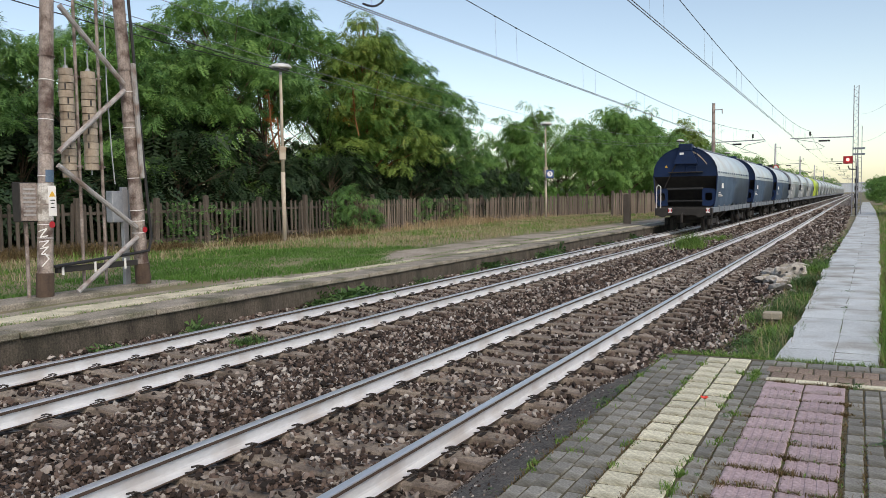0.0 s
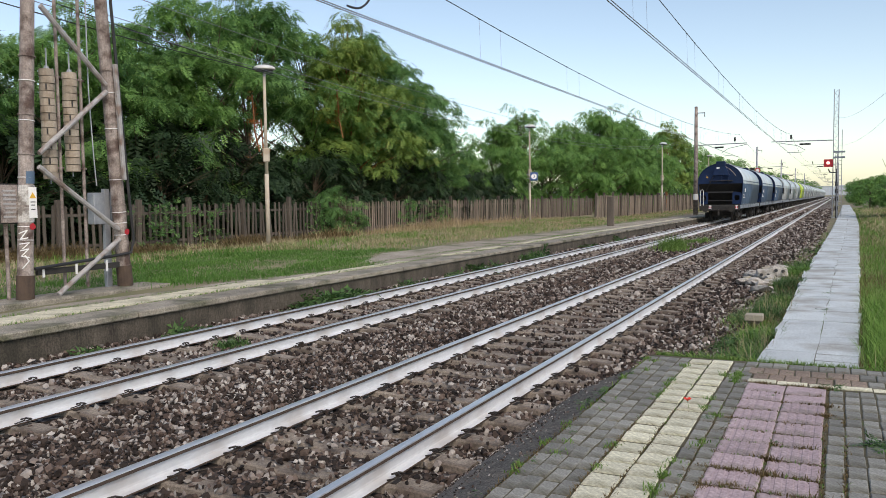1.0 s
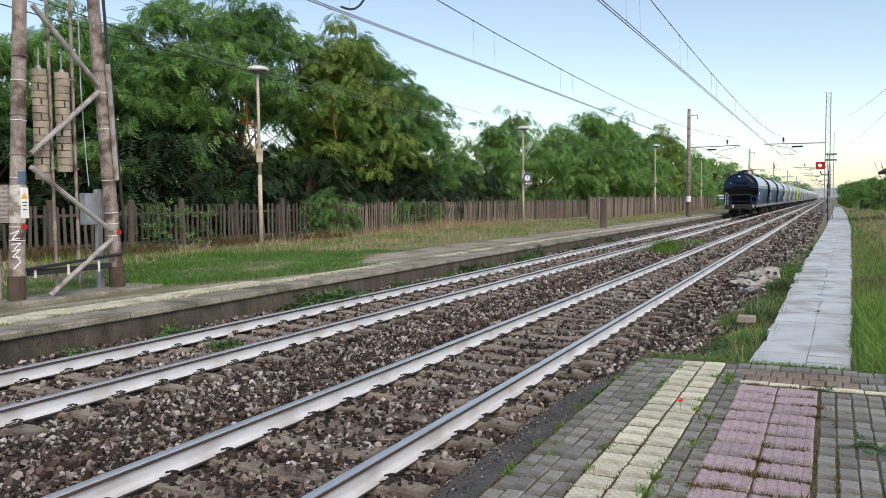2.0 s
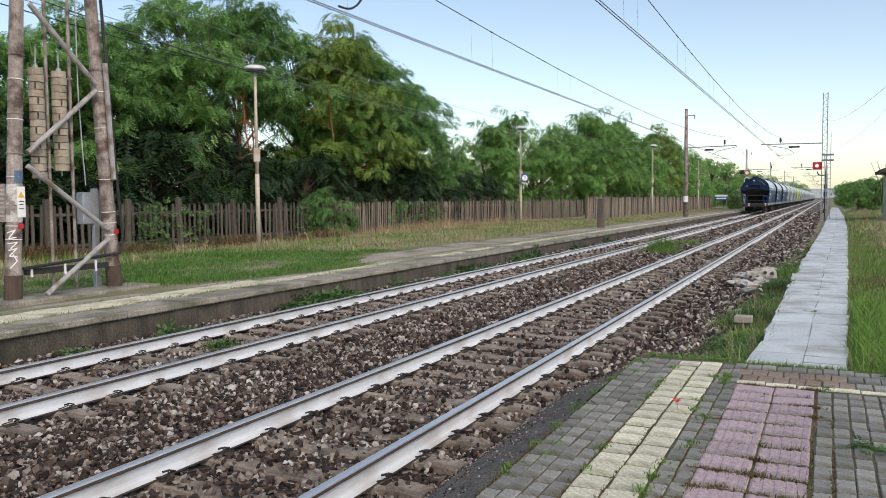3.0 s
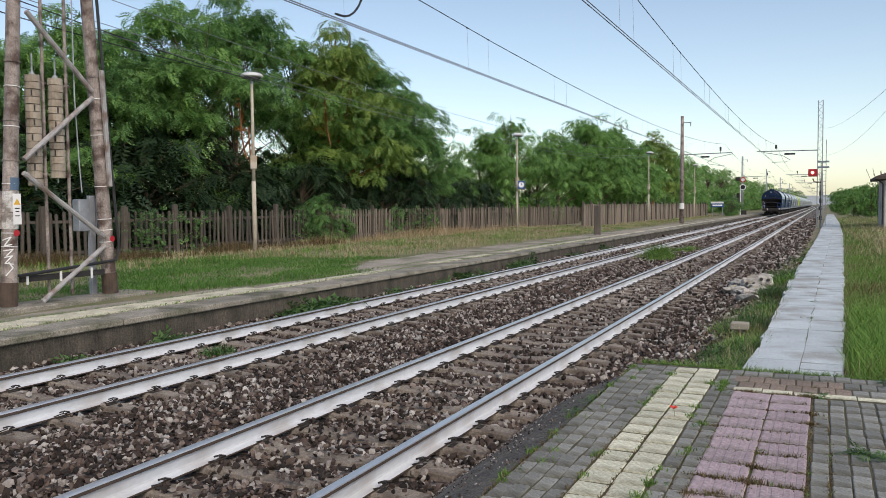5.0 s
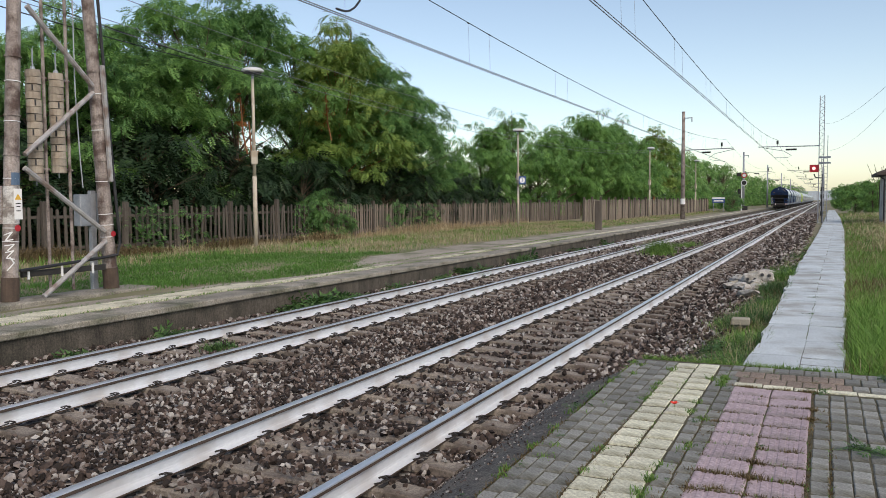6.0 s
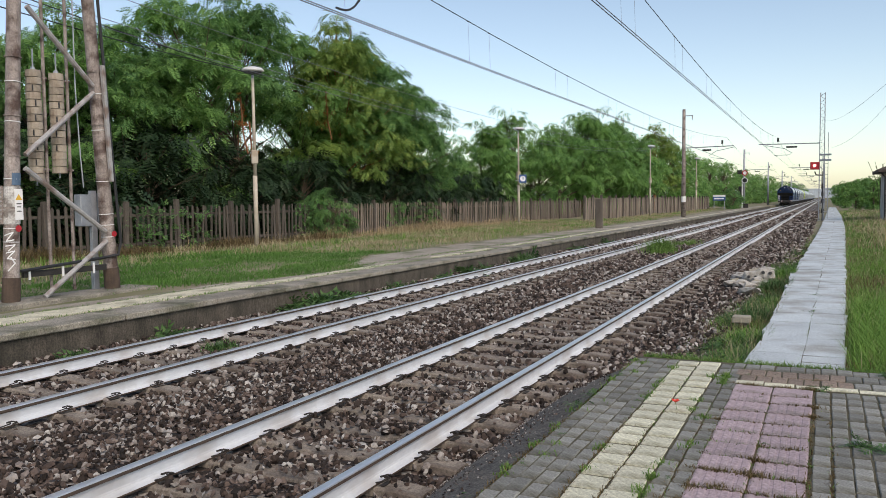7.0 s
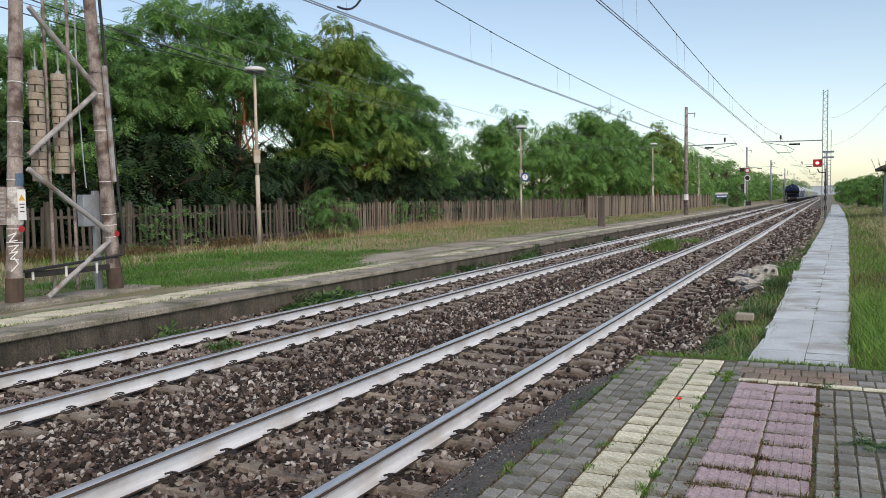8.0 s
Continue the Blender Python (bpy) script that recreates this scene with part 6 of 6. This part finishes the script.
        cx, cz = sx * 1.12, 1.85
        outer = [(sx * 0.82, 1.4), (sx * 1.34, 1.4), (sx * 1.45, 2.2), (sx * 0.82, 2.3)]
        ring = []
        for k in range(20):
            a = 2 * math.pi * k / 20
            d = (math.cos(a), math.sin(a))
            ix, iz = cx + 0.17 * math.copysign(abs(d[0]) ** 0.5, d[0]), cz + 0.19 * math.copysign(abs(d[1]) ** 0.5, d[1])
            best = 9.0
            for (x0, z0), (x1, z1) in zip(outer, outer[1:] + outer[:1]):
                ex, ez = x1 - x0, z1 - z0
                den = d[0] * ez - d[1] * ex
                if abs(den) > 1e-6:
                    t = ((x0 - cx) * ez - (z0 - cz) * ex) / den
                    u = ((x0 - cx) * d[1] - (z0 - cz) * d[0]) / den
                    if t > 0 and -1e-6 <= u <= 1 + 1e-6:
                        best = min(best, t)
            ring.append((bm.verts.new((ix, 0.53, iz)), bm.verts.new((cx + d[0] * best, 0.53, cz + d[1] * best))))
        for (a0, b0), (a1, b1) in zip(ring, ring[1:] + ring[:1]):
            bm.faces.new((a0, b0, b1, a1))
        ge = bmesh.ops.extrude_face_region(bm, geom=bm.faces[:])
        bmesh.ops.translate(bm, vec=(0, 0.06, 0), verts=[q for q in ge["geom"] if isinstance(q, bmesh.types.BMVert)])
        bmesh.ops.recalc_face_normals(bm, faces=bm.faces)
        link("corner_plate", bm, M[end], w)
    for x in (-1.0, 1.0):
        bm = bmesh.new()
        tube(bm, (x * 0.88, 0.14, 1.1), (x * 0.88, -0.32, 1.1), 0.09, 0.09, 10)
        tube(bm, (x * 0.88, -0.32, 1.1), (x * 0.88, -0.38, 1.1), 0.23, 0.23, 14)
        link("buffer", bm, M["chassis"], w)
    # recess bars in black, so they sink into its painted shade
    bm = bmesh.new()
    box(bm, (-0.85, 0.5, 2.2), (0.85, 0.58, 2.3), 0.01)
    box(bm, (-0.85, 0.5, 1.62), (0.85, 0.58, 1.68), 0.01)
    link("end_rail", bm, M["black"], w)
    bm = bmesh.new()
    tube(bm, (0, -0.2, 1.02), (0, 0.2, 1.02), 0.06, 0.06, 8)
    box(bm, (-0.06, -0.3, 0.6), (0.06, -0.22, 1.05), 0.02)
    link("coupling", bm, M["chassis"], w)
    # handrail loop
    bm = bmesh.new()
    line(bm, [(-1.28, 0.15, 1.1), (-1.28, 0.15, 2.35), (-1.18, 0.15, 2.45), (-1.08, 0.15, 2.35), (-1.08, 0.15, 1.2)], 0.025, 6)
    link("handrail", bm, M["lamp_lens"], w)
    # end ladder, roof box, sloping brace on the end wall
    bm = bmesh.new()
    for x in (0.05, 0.55):
        tube(bm, (x, 0.48, 2.95), (x, 0.5, 4.25), 0.025, 0.025, 6)
    for k in range(5):
        tube(bm, (0.05, 0.48, 3.0 + 0.28 * k), (0.55, 0.48, 3.0 + 0.28 * k), 0.018, 0.018, 5)
    link("ladder", bm, M[end], w)
    bm = bmesh.new()
    box(bm, (-0.3, 0.4, 4.05), (0.35, 0.9, 4.42), 0.05)
    link("roof_box", bm, M[end], w)
    # stepped hood below the roof box
    bm = bmesh.new()
    v = [bm.verts.new(q) for q in ((-0.28, 0.42, 4.1), (0.33, 0.42, 4.1), (0.62, 0.34, 3.45), (-0.5, 0.34, 3.45), (-0.28, 0.56, 4.1), (0.33, 0.56, 4.1), (0.62, 0.56, 3.45), (-0.5, 0.56, 3.45))]
    for f in ((0, 1, 2, 3), (1, 5, 6, 2), (3, 2, 6, 7), (4, 0, 3, 7), (4, 5, 1, 0)):
        bm.faces.new([v[i] for i in f])
    bmesh.ops.recalc_face_normals(bm, faces=bm.faces)
    link("end_hood", bm, M[end], w)
    bm = bmesh.new()
    box(bm, (-0.75, 0.28, 3.02), (0.85, 0.55, 3.07), 0.01)
    link("end_step", bm, M["chassis"], w)
    bm = bmesh.new()
    line(bm, [(-0.1, 0.5, 4.0), (-0.55, 0.45, 3.2), (-0.95, 0.4, 2.3)], 0.02, 5)
    link("end_stay", bm, M["chassis"], w)
    bm = bmesh.new()
    box(bm, (-0.24, 0.395, 3.72), (-0.04, 0.415, 4.0), 0.005)
    link("data_plate", bm, M["white"], w)
    bm = bmesh.new()
    v = [bm.verts.new(p) for p in ((-0.98, 0.535, 3.28), (-0.82, 0.535, 3.28), (-0.90, 0.535, 3.42))]
    bm.faces.new(v)
    link("hazard_mark", bm, M["yellow"], w)
    bm = bmesh.new()
    for k in range(8):
        x0, x1 = 0.35 + 0.085 * k, 0.35 + 0.085 * (k + 1)
        z = 3.98 - 0.03 * k - 0.006 * k * k
        q = [bm.verts.new(p) for p in ((x0, 0.538, z), (x1, 0.538, z - 0.03 - 0.012 * k), (x1, 0.538, z + 0.05 - 0.012 * k), (x0, 0.538, z + 0.08))]
        bm.faces.new(q)
    link("arc_mark", bm, M["weight"], w)
    for sx in (-1, 1):
        bm = bmesh.new()
        box(bm, (sx * 1.482 - 0.010, 2.2, 2.25), (sx * 1.482 + 0.010, 2.75, 2.5))
        link("side_plate", bm, M["white"], body)
        for k in range(3):
            bm = bmesh.new()
            box(bm, (sx * 1.450 - 0.012, 1.4, 1.85 + 0.09 * k), (sx * 1.450 + 0.012, 2.6 - 0.3 * k, 1.89 + 0.09 * k))
            link("text_bar", bm, M["white"], body)
    # hopper funnels
    for y in (L * 0.34, L * 0.5, L * 0.66):
        bm = bmesh.new()
        r = bmesh.ops.create_cone(bm, cap_ends=True, segments=4, radius1=0.4, radius2=1.5, depth=0.75)
        bmesh.ops.transform(bm, matrix=Matrix.Translation((0, y, 1.0)) @ Matrix.Rotation(math.pi / 4, 4, "Z"), verts=r["verts"])
        link("hopper", bm, M["chassis"], w)
    # bogies; wheels take the near-black chassis colour as underbody shade
    for y in (2.4, L - 2.4):
        bm = bmesh.new()
        for sx in (-1, 1):
            box(bm, (sx * 1.0 - 0.08, y - 1.25, 0.5), (sx * 1.0 + 0.08, y + 1.25, 0.75), 0.03)
            for dy in (-0.9, 0.9):
                box(bm, (sx * 1.02 - 0.12, y + dy - 0.2, 0.42), (sx * 1.02 + 0.12, y + dy + 0.2, 0.82), 0.04)
        box(bm, (-1.0, y - 0.25, 0.55), (1.0, y + 0.25, 0.95), 0.03)
        bg = link("bogie", bm, M["chassis"], w)
        for dy in (-0.9, 0.9):
            bm = bmesh.new()
            for sx in (-0.75, 0.75):
                tube(bm, (sx - 0.07, y + dy, 0.617), (sx + 0.07, y + dy, 0.617), 0.46, 0.46, 20)
            tube(bm, (-0.8, y + dy, 0.617), (0.8, y + dy, 0.617), 0.08, 0.08, 8)
            link("wheelset", bm, M["chassis"], bg)
    return w


PAINT = {
    "blue": ("wagon_side", "wagon_roof", "wagon_end_shade", "blue grain hopper wagon, rounded roof paled as sky reflection"),
    "grey": ("wagon_grey", "wagon_roof", "wagon_grey", "light grey grain hopper wagon with rounded roof"),
    "green": ("wagon_green", "wagon_green", "wagon_green", "lime green grain hopper wagon with rounded roof"),
}
ORDER = ["blue", "blue", "blue", "grey", "grey", "grey", "green"] + ["grey"] * 17
FIRST = {}
TRAIN = []
for i, key in enumerate(ORDER):
    m = Matrix.Translation((TRACK_X, 39.95 + PITCH * i, 0))
    if key not in FIRST:
        FIRST[key] = wagon(PAINT[key])
        FIRST[key].matrix_basis = m
        TRAIN.append(FIRST[key])
    else:
        TRAIN.append(copy_thing(FIRST[key], m))
# tail plates on the last wagon
for x in (-0.62, 1.15):
    bm = bmesh.new()
    box(bm, (x - 0.09, 0.095, 1.08), (x + 0.09, 0.115, 1.32), 0.005)
    tp = link("tail_plate", bm, M["white"], TRAIN[0], "white and red tail board")
    bm = bmesh.new()
    for sx in (-1, 1):
        v = [bm.verts.new(p) for p in ((x + sx * 0.085, 0.093, 1.10), (x + sx * 0.02, 0.093, 1.20), (x + sx * 0.085, 0.093, 1.30))]
        bm.faces.new(v)
    link("red_triangle", bm, M["red"], tp)
# ---- smaller things ----
def concrete_marker():
    s = thing("marker_block", "small pale concrete cable marker in the grass", "marker", (-1.13, 13.0, -0.05))
    bm = bmesh.new()
    box(bm, (-0.13, -0.12, 0.16), (0.13, 0.12, 0.26), 0.012)
    link("cap", bm, M["coping"], s)
    bm = bmesh.new()
    box(bm, (-0.08, -0.08, -0.05), (0.08, 0.08, 0.165), 0.01)
    link("stem", bm, M["sleeper"], s)


def rubble():
    rng = random.Random(21)
    for k in range(34):
        b = thing("rubble_block", "broken pale concrete lump on the ballast", "rubble", (-1.55 + rng.gauss(0, 0.28), 20.8 + rng.gauss(0, 1.5), -0.02 + rng.uniform(0, 0.10)), "rubble heap")
        bm = bmesh.new()
        r = bmesh.ops.create_icosphere(bm, subdivisions=1, radius=1)
        sx, sy, sz = rng.uniform(0.08, 0.30), rng.uniform(0.1, 0.35), rng.uniform(0.05, 0.14)
        for v in bm.verts:
            v.co = Vector((v.co.x * sx * rng.uniform(0.7, 1.2), v.co.y * sy * rng.uniform(0.7, 1.2), v.co.z * sz * rng.uniform(0.7, 1.2)))
        link("lump", bm, M["coping_pale" if k % 3 else "coping"], b)
        b.rotation_euler = (rng.gauss(0, 0.2), rng.gauss(0, 0.2), rng.uniform(0, 6))


def old_sleeper():
    b = thing("concrete_block", "old pale perforated concrete block lying by the track", "rubble", (-1.42, 20.4, 0.0))
    bm = bmesh.new()
    box(bm, (-0.46, -0.30, 0.0), (0.46, 0.30, 0.46), 0.04)
    bmesh.ops.subdivide_edges(bm, edges=bm.edges[:], cuts=3, use_grid_fill=True)
    for v in bm.verts:
        v.co += noise.noise_vector(v.co * 4.0) * 0.045
        if v.co.z > 0.3 and v.co.x < -0.1:
            v.co.z -= 0.14
    link("block", bm, M["coping_pale"], b)
    for k in range(4):
        bm = bmesh.new()
        tube(bm, (-0.33 + 0.21 * k, -0.36, 0.13 + 0.02 * (k % 2)), (-0.33 + 0.21 * k, -0.15, 0.13), 0.05, 0.05, 10)
        link("hole", bm, M["black"], b)
        if k > 1:
            bm = bmesh.new()
            tube(bm, (-0.33 + 0.21 * k, -0.36, 0.33), (-0.33 + 0.21 * k, -0.15, 0.33), 0.055, 0.055, 10)
            link("hole", bm, M["black"], b)
    b.rotation_euler = (-0.12, 0.12, 0.15)
    b.scale = (0.72, 0.72, 0.72)


def poppy():
    p = thing("poppy", "single red poppy flower between yellow pavers", "flower", (-1.01, 6.24, PLATFORM_Z))
    bm = bmesh.new()
    for k in range(5):
        a = k * 2 * math.pi / 5
        v = [bm.verts.new(q) for q in ((0, 0, 0.055), (0.03 * math.cos(a - 0.6), 0.03 * math.sin(a - 0.6), 0.072), (0.036 * math.cos(a), 0.036 * math.sin(a), 0.078), (0.03 * math.cos(a + 0.6), 0.03 * math.sin(a + 0.6), 0.072))]
        bm.faces.new(v)
    link("petals", bm, M["flower"], p)
    bm = bmesh.new()
    line(bm, [(0.01, -0.01, -0.02), (0.005, 0, 0.03), (0, 0, 0.056)], 0.002, 4)
    link("stem", bm, M["grass"], p)


def weed(at, n, size, seed):
    w = thing("weed", "low green leafy weed rooted among stones", "weed", at, "wild weeds")
    rng = np.random.default_rng(seed)
    v, f = sprig(7, 1.0, 0.5, 0.3)
    pos = np.stack([rng.normal(0, size * 0.35, n), rng.normal(0, size * 0.5, n), rng.uniform(0, size * 0.25, n)], 1)
    many("leaves", v, f, mats(turns(rng, n, 0.5, flat=True), pos, size * rng.uniform(0.25, 0.6, n)), M["weed"], w)


def concrete_post():
    p = thing("concrete_post", "stout weathered concrete post standing on the platform", "post", (-11.27, 43.9, LEFT_Z - 0.05))
    bm = bmesh.new()
    box(bm, (-0.19, -0.10, 0), (0.19, 0.10, 1.66), 0.03)
    link("shaft", bm, M["picket"], p)


def hut():
    h = thing("line_hut", "small plastered railway hut with overhanging tiled roof", "hut", (3.98, 66.6, 0.0))
    bm = bmesh.new()
    box(bm, (0, 0, -0.1), (6, 7, 3.7), 0.02)
    wall = link("wall", bm, M["plaster"], h)
    bm = bmesh.new()
    v = [bm.verts.new(q) for q in ((-0.6, -0.6, 3.75), (6.6, -0.6, 3.75), (6.6, 7.6, 3.75), (-0.6, 7.6, 3.75), (-0.6, -0.6, 3.95), (6.6, -0.6, 3.95), (6.6, 7.6, 3.95), (-0.6, 7.6, 3.95), (3, 1.6, 5.3), (3, 5.4, 5.3))]
    for f in ((3, 2, 1, 0), (0, 1, 5, 4), (1, 2, 6, 5), (2, 3, 7, 6), (3, 0, 4, 7), (4, 5, 8), (5, 6, 9, 8), (6, 7, 9), (7, 4, 8, 9)):
        bm.faces.new([v[i] for i in f])
    link("roof", bm, M["roof_tile"], h)
    bm = bmesh.new()
    line(bm, [(-0.55, -0.55, 3.78), (-0.1, -0.1, 3.4), (-0.1, -0.1, 0.0)], 0.06, 8)
    link("downpipe", bm, M["black"], h)
    bm = bmesh.new()
    box(bm, (1.0, -0.03, 1.5), (1.9, 0.02, 2.9), 0.01)
    link("window", bm, M["glass"], h)
    bm = bmesh.new()
    box(bm, (0.25, -0.012, 0.3), (1.6, -0.004, 1.5))
    link("painted_panel", bm, M["frame_grey"], h, "blue-grey sprayed patch")


def far_distance():
    # hills, walls, roofs and windows all take haze-pale colours
    bm = bmesh.new()
    n = 60
    base = [bm.verts.new((-1400 + 2800 * k / n, 3400, -5)) for k in range(n + 1)]
    top = [bm.verts.new((-1400 + 2800 * k / n, 3400, 35 + 30 * noise.noise((k * 0.16, 0, 7)) + 8 * noise.noise((k * 0.7, 3, 7)))) for k in range(n + 1)]
    for k in range(n):
        bm.faces.new((base[k], base[k + 1], top[k + 1], top[k]))
    tagged(link("backdrop", bm, M["hill"]), "hills on the far horizon, haze put into their pale blue", "hills", kind="structure")
    rng = random.Random(31)
    for x, y, w, h in ((-24, 1500, 26, 15), (8, 1700, 20, 18), (-60, 1400, 34, 13)):
        b = thing("apartment_block", "distant apartment block, paled by haze in its colour", "building", (x, y, 0), "far buildings")
        bm = bmesh.new()
        box(bm, (-w / 2, -6, -0.5), (w / 2, 6, h), 0.1)
        link("wall", bm, M["far_wall"], b)
        bm = bmesh.new()
        box(bm, (-w / 2 - 0.5, -6.5, h), (w / 2 + 0.5, 6.5, h + 0.8), 0.1)
        link("roof", bm, M["hill"], b)
        for fl in range(int(h / 3.2)):
            for k in range(int(w / 4)):
                bm = bmesh.new()
                box(bm, (-w / 2 + 1.5 + 4 * k, -6.15, 1.2 + 3.2 * fl), (-w / 2 + 2.9 + 4 * k, -5.9, 2.7 + 3.2 * fl))
                link("window", bm, M["hill"], b)


def loose_wires():
    def run(name, label, pts, r, m):
        w = thing(name, label, "cable")
        bm = bmesh.new()
        line(bm, pts, r, 5)
        link("strand", bm, M[m], w)
    # feeders on the left side, from the gantry on to the next mast
    for dz in (0.0, -0.50, -0.66):
        run("feeder_cable", "thin feeder cable strung along the platform side", hang((-12, -5, 7.1 + dz), (-13.2, 93.5, 9.5 + dz), 2.79, 40), 0.007, "wire_pale")
    run("jumper_loop", "black jumper loop clamped to the contact wire", [Vector((-7.5 - 0.02, 11.75 + 0.15 * k, 5.29 + 0.0022 * k * k * k)) for k in range(11)], 0.02, "black")
    run("guy_cable", "thin sagging cable running off above the field", hang((-0.2, 74, 8.3), (1.6, 19, 4.8), 0.45, 24), 0.005, "wire_pale")
    run("guy_cable", "thin sagging cable running off above the field", hang((-0.2, 74, 6.0), (5.5, 19, 11.6), 2.3, 24), 0.006, "wire_pale")
    # cables slung across the gantry
    run("gantry_cable", "cable slung between the gantry poles and behind", hang((-11.9, 5.0, 5.45), (-12.4, 16, 5.1), 0.12, 16), 0.010, "black")
    run("gantry_cable", "cable slung between the gantry poles and behind", hang((-11.9, 5.0, 5.9), (-12.4, 16, 5.05), 0.1, 16), 0.010, "black")


def ivy(x, y, n, seed):
    w = thing("ivy", "ivy leaves climbing the picket fence", "climbing plant", (x, y, LEFT_Z), "fence ivy")
    rng = np.random.default_rng(seed)
    v, f = sprig(6, 1.0, 0.5, 0.4)
    pos = np.stack([rng.normal(0.1, 0.06, n), rng.normal(0, 0.6, n), rng.uniform(0.1, 1.55, n)], 1)
    many("leaves", v, f, mats(turns(rng, n, 0.9, flat=True), pos, rng.uniform(0.1, 0.24, n)), M["leaf"], w)


concrete_marker()
rubble()
old_sleeper()
poppy()
concrete_post()
hut()
far_distance()
loose_wires()
for i, (x, y, n) in enumerate(((-20.9, 20.6, 160), (-20.8, 22.8, 70), (-20.75, 30.2, 220), (-20.7, 38.0, 160), (-20.65, 42.0, 140), (-20.65, 40.0, 60))):
    ivy(x, y, n, 60 + i)
for i, (y, s) in enumerate(((7.4, 0.16), (9.2, 0.2), (9.6, 0.14), (12.2, 0.26), (12.9, 0.34), (13.5, 0.3), (14.2, 0.26), (16.4, 0.2), (18.8, 0.22), (20.5, 0.3), (22.0, 0.22), (24.5, 0.34), (25.6, 0.3), (31, 0.3), (36, 0.3))):
    weed((EDGE_X + 0.25, y, -0.04), 90, s * 2.0, 120 + i)
for i, (x, y) in enumerate(((-0.17, 16.2), (-0.20, 13.9))):
    weed((x, y, 0.19), 22, 0.16, 150 + i)
for i, (x, y, s) in enumerate(((-1.30, 9.3, 0.22), (-1.0, 9.0, 0.2), (-1.1, 9.9, 0.25), (-0.9, 11.2, 0.2), (-1.2, 11.0, 0.22), (-0.85, 10.2, 0.2), (-1.5, 8.9, 0.16), (-1.35, 9.0, 0.3), (-1.6, 9.0, 0.3), (-1.15, 8.8, 0.3), (-0.95, 9.6, 0.3))):
    weed((x, y, 0.05), 55, s * 1.3, 160 + i)
for i, (x, y, n, s) in enumerate(((-1.74, 6.1, 22, 0.10), (-1.76, 6.5, 16, 0.09), (-1.68, 7.3, 10, 0.06), (-0.03, 7.32, 18, 0.10), (0.25, 5.75, 40, 0.12), (0.38, 5.7, 30, 0.12), (0.33, 4.5, 22, 0.08), (-0.62, 7.75, 10, 0.06), (-0.72, 7.2, 8, 0.05), (-1.62, 5.3, 9, 0.05), (-1.66, 4.6, 10, 0.05), (-0.83, 6.0, 10, 0.06), (0.55, 8.1, 30, 0.12), (-0.36, 6.5, 8, 0.05), (-0.34, 5.6, 10, 0.05), (-0.50, 6.85, 12, 0.05))):
    weed((x, y, PLATFORM_Z), n, s, 80 + i)
_r = random.Random(77)
for i in range(34):
    c = _r.choice((-1.73, -1.73, -1.76, -1.29, -0.78, -0.675, -0.38, -0.06, 0.06, 0.17))
    weed((c + _r.uniform(-0.01, 0.01), _r.uniform(3.6, 8.1), PLATFORM_Z - (0.01 if c > -1.7 else 0.03)), 8, _r.uniform(0.035, 0.07), 200 + i)


def dead_branch(at, n, seed):
    b = thing("dead_branch", "branch with orange dried leaves in the robinia", "branch", at)
    rng = np.random.default_rng(seed)
    v, f = sprig(8, 1.0, 0.42, 0.2)
    pos = np.stack([rng.normal(0, 0.12, n), rng.normal(0, 0.14, n), rng.normal(0, 0.55, n)], 1)
    many("leaves", v, f, mats(turns(rng, n, 1.0, flat=True), pos, rng.uniform(0.15, 0.32, n)), M["dead_leaf"], b)
    bm = bmesh.new()
    line(bm, [(0.2, 0.1, -1.4), (0.05, 0.0, -0.5), (0, 0, 0.3), (-0.1, 0.05, 1.1)], 0.035, 6)
    link("limb", bm, M["bark_red"], b)


def bare_twigs():
    t = thing("bare_bush", "leafless twiggy bush beside the hut", "bush", (4.1, 74.5, 0.0))
    rng = random.Random(41)
    bm = bmesh.new()
    for k in range(9):
        p = Vector((0, 0, 0))
        q = Vector((rng.gauss(0, 0.25), rng.gauss(0, 0.2), 3.0))
        tip = q + Vector((rng.gauss(0, 0.55), rng.gauss(0, 0.3), rng.uniform(0.9, 2.0)))
        line(bm, [p, q, tip], 0.018, 5)
        line(bm, [q, q + Vector((rng.gauss(0, 0.5), 0, rng.uniform(0.4, 1.0)))], 0.012, 4)
    link("twigs", bm, M["bark"], t)


dead_branch((-23.3, 28.6, 5.6), 46, 301)
dead_branch((-23.4, 29.3, 4.6), 30, 302)
dead_branch((-23.2, 35.2, 6.6), 34, 303)
bare_twigs()
# ---- what moves: the train draws away along the far track ----
def train_y(t):
    return 39.95 + 19.3 * t + 0.12 * t * t


def motions():
    for i, w in enumerate(TRAIN):
        rows = []
        for k in range(17):
            t = 0.5 * k
            rows.append((t, pose(TRACK_X, train_y(t) + PITCH * i, 0)))
        walk(w, rows)


motions()
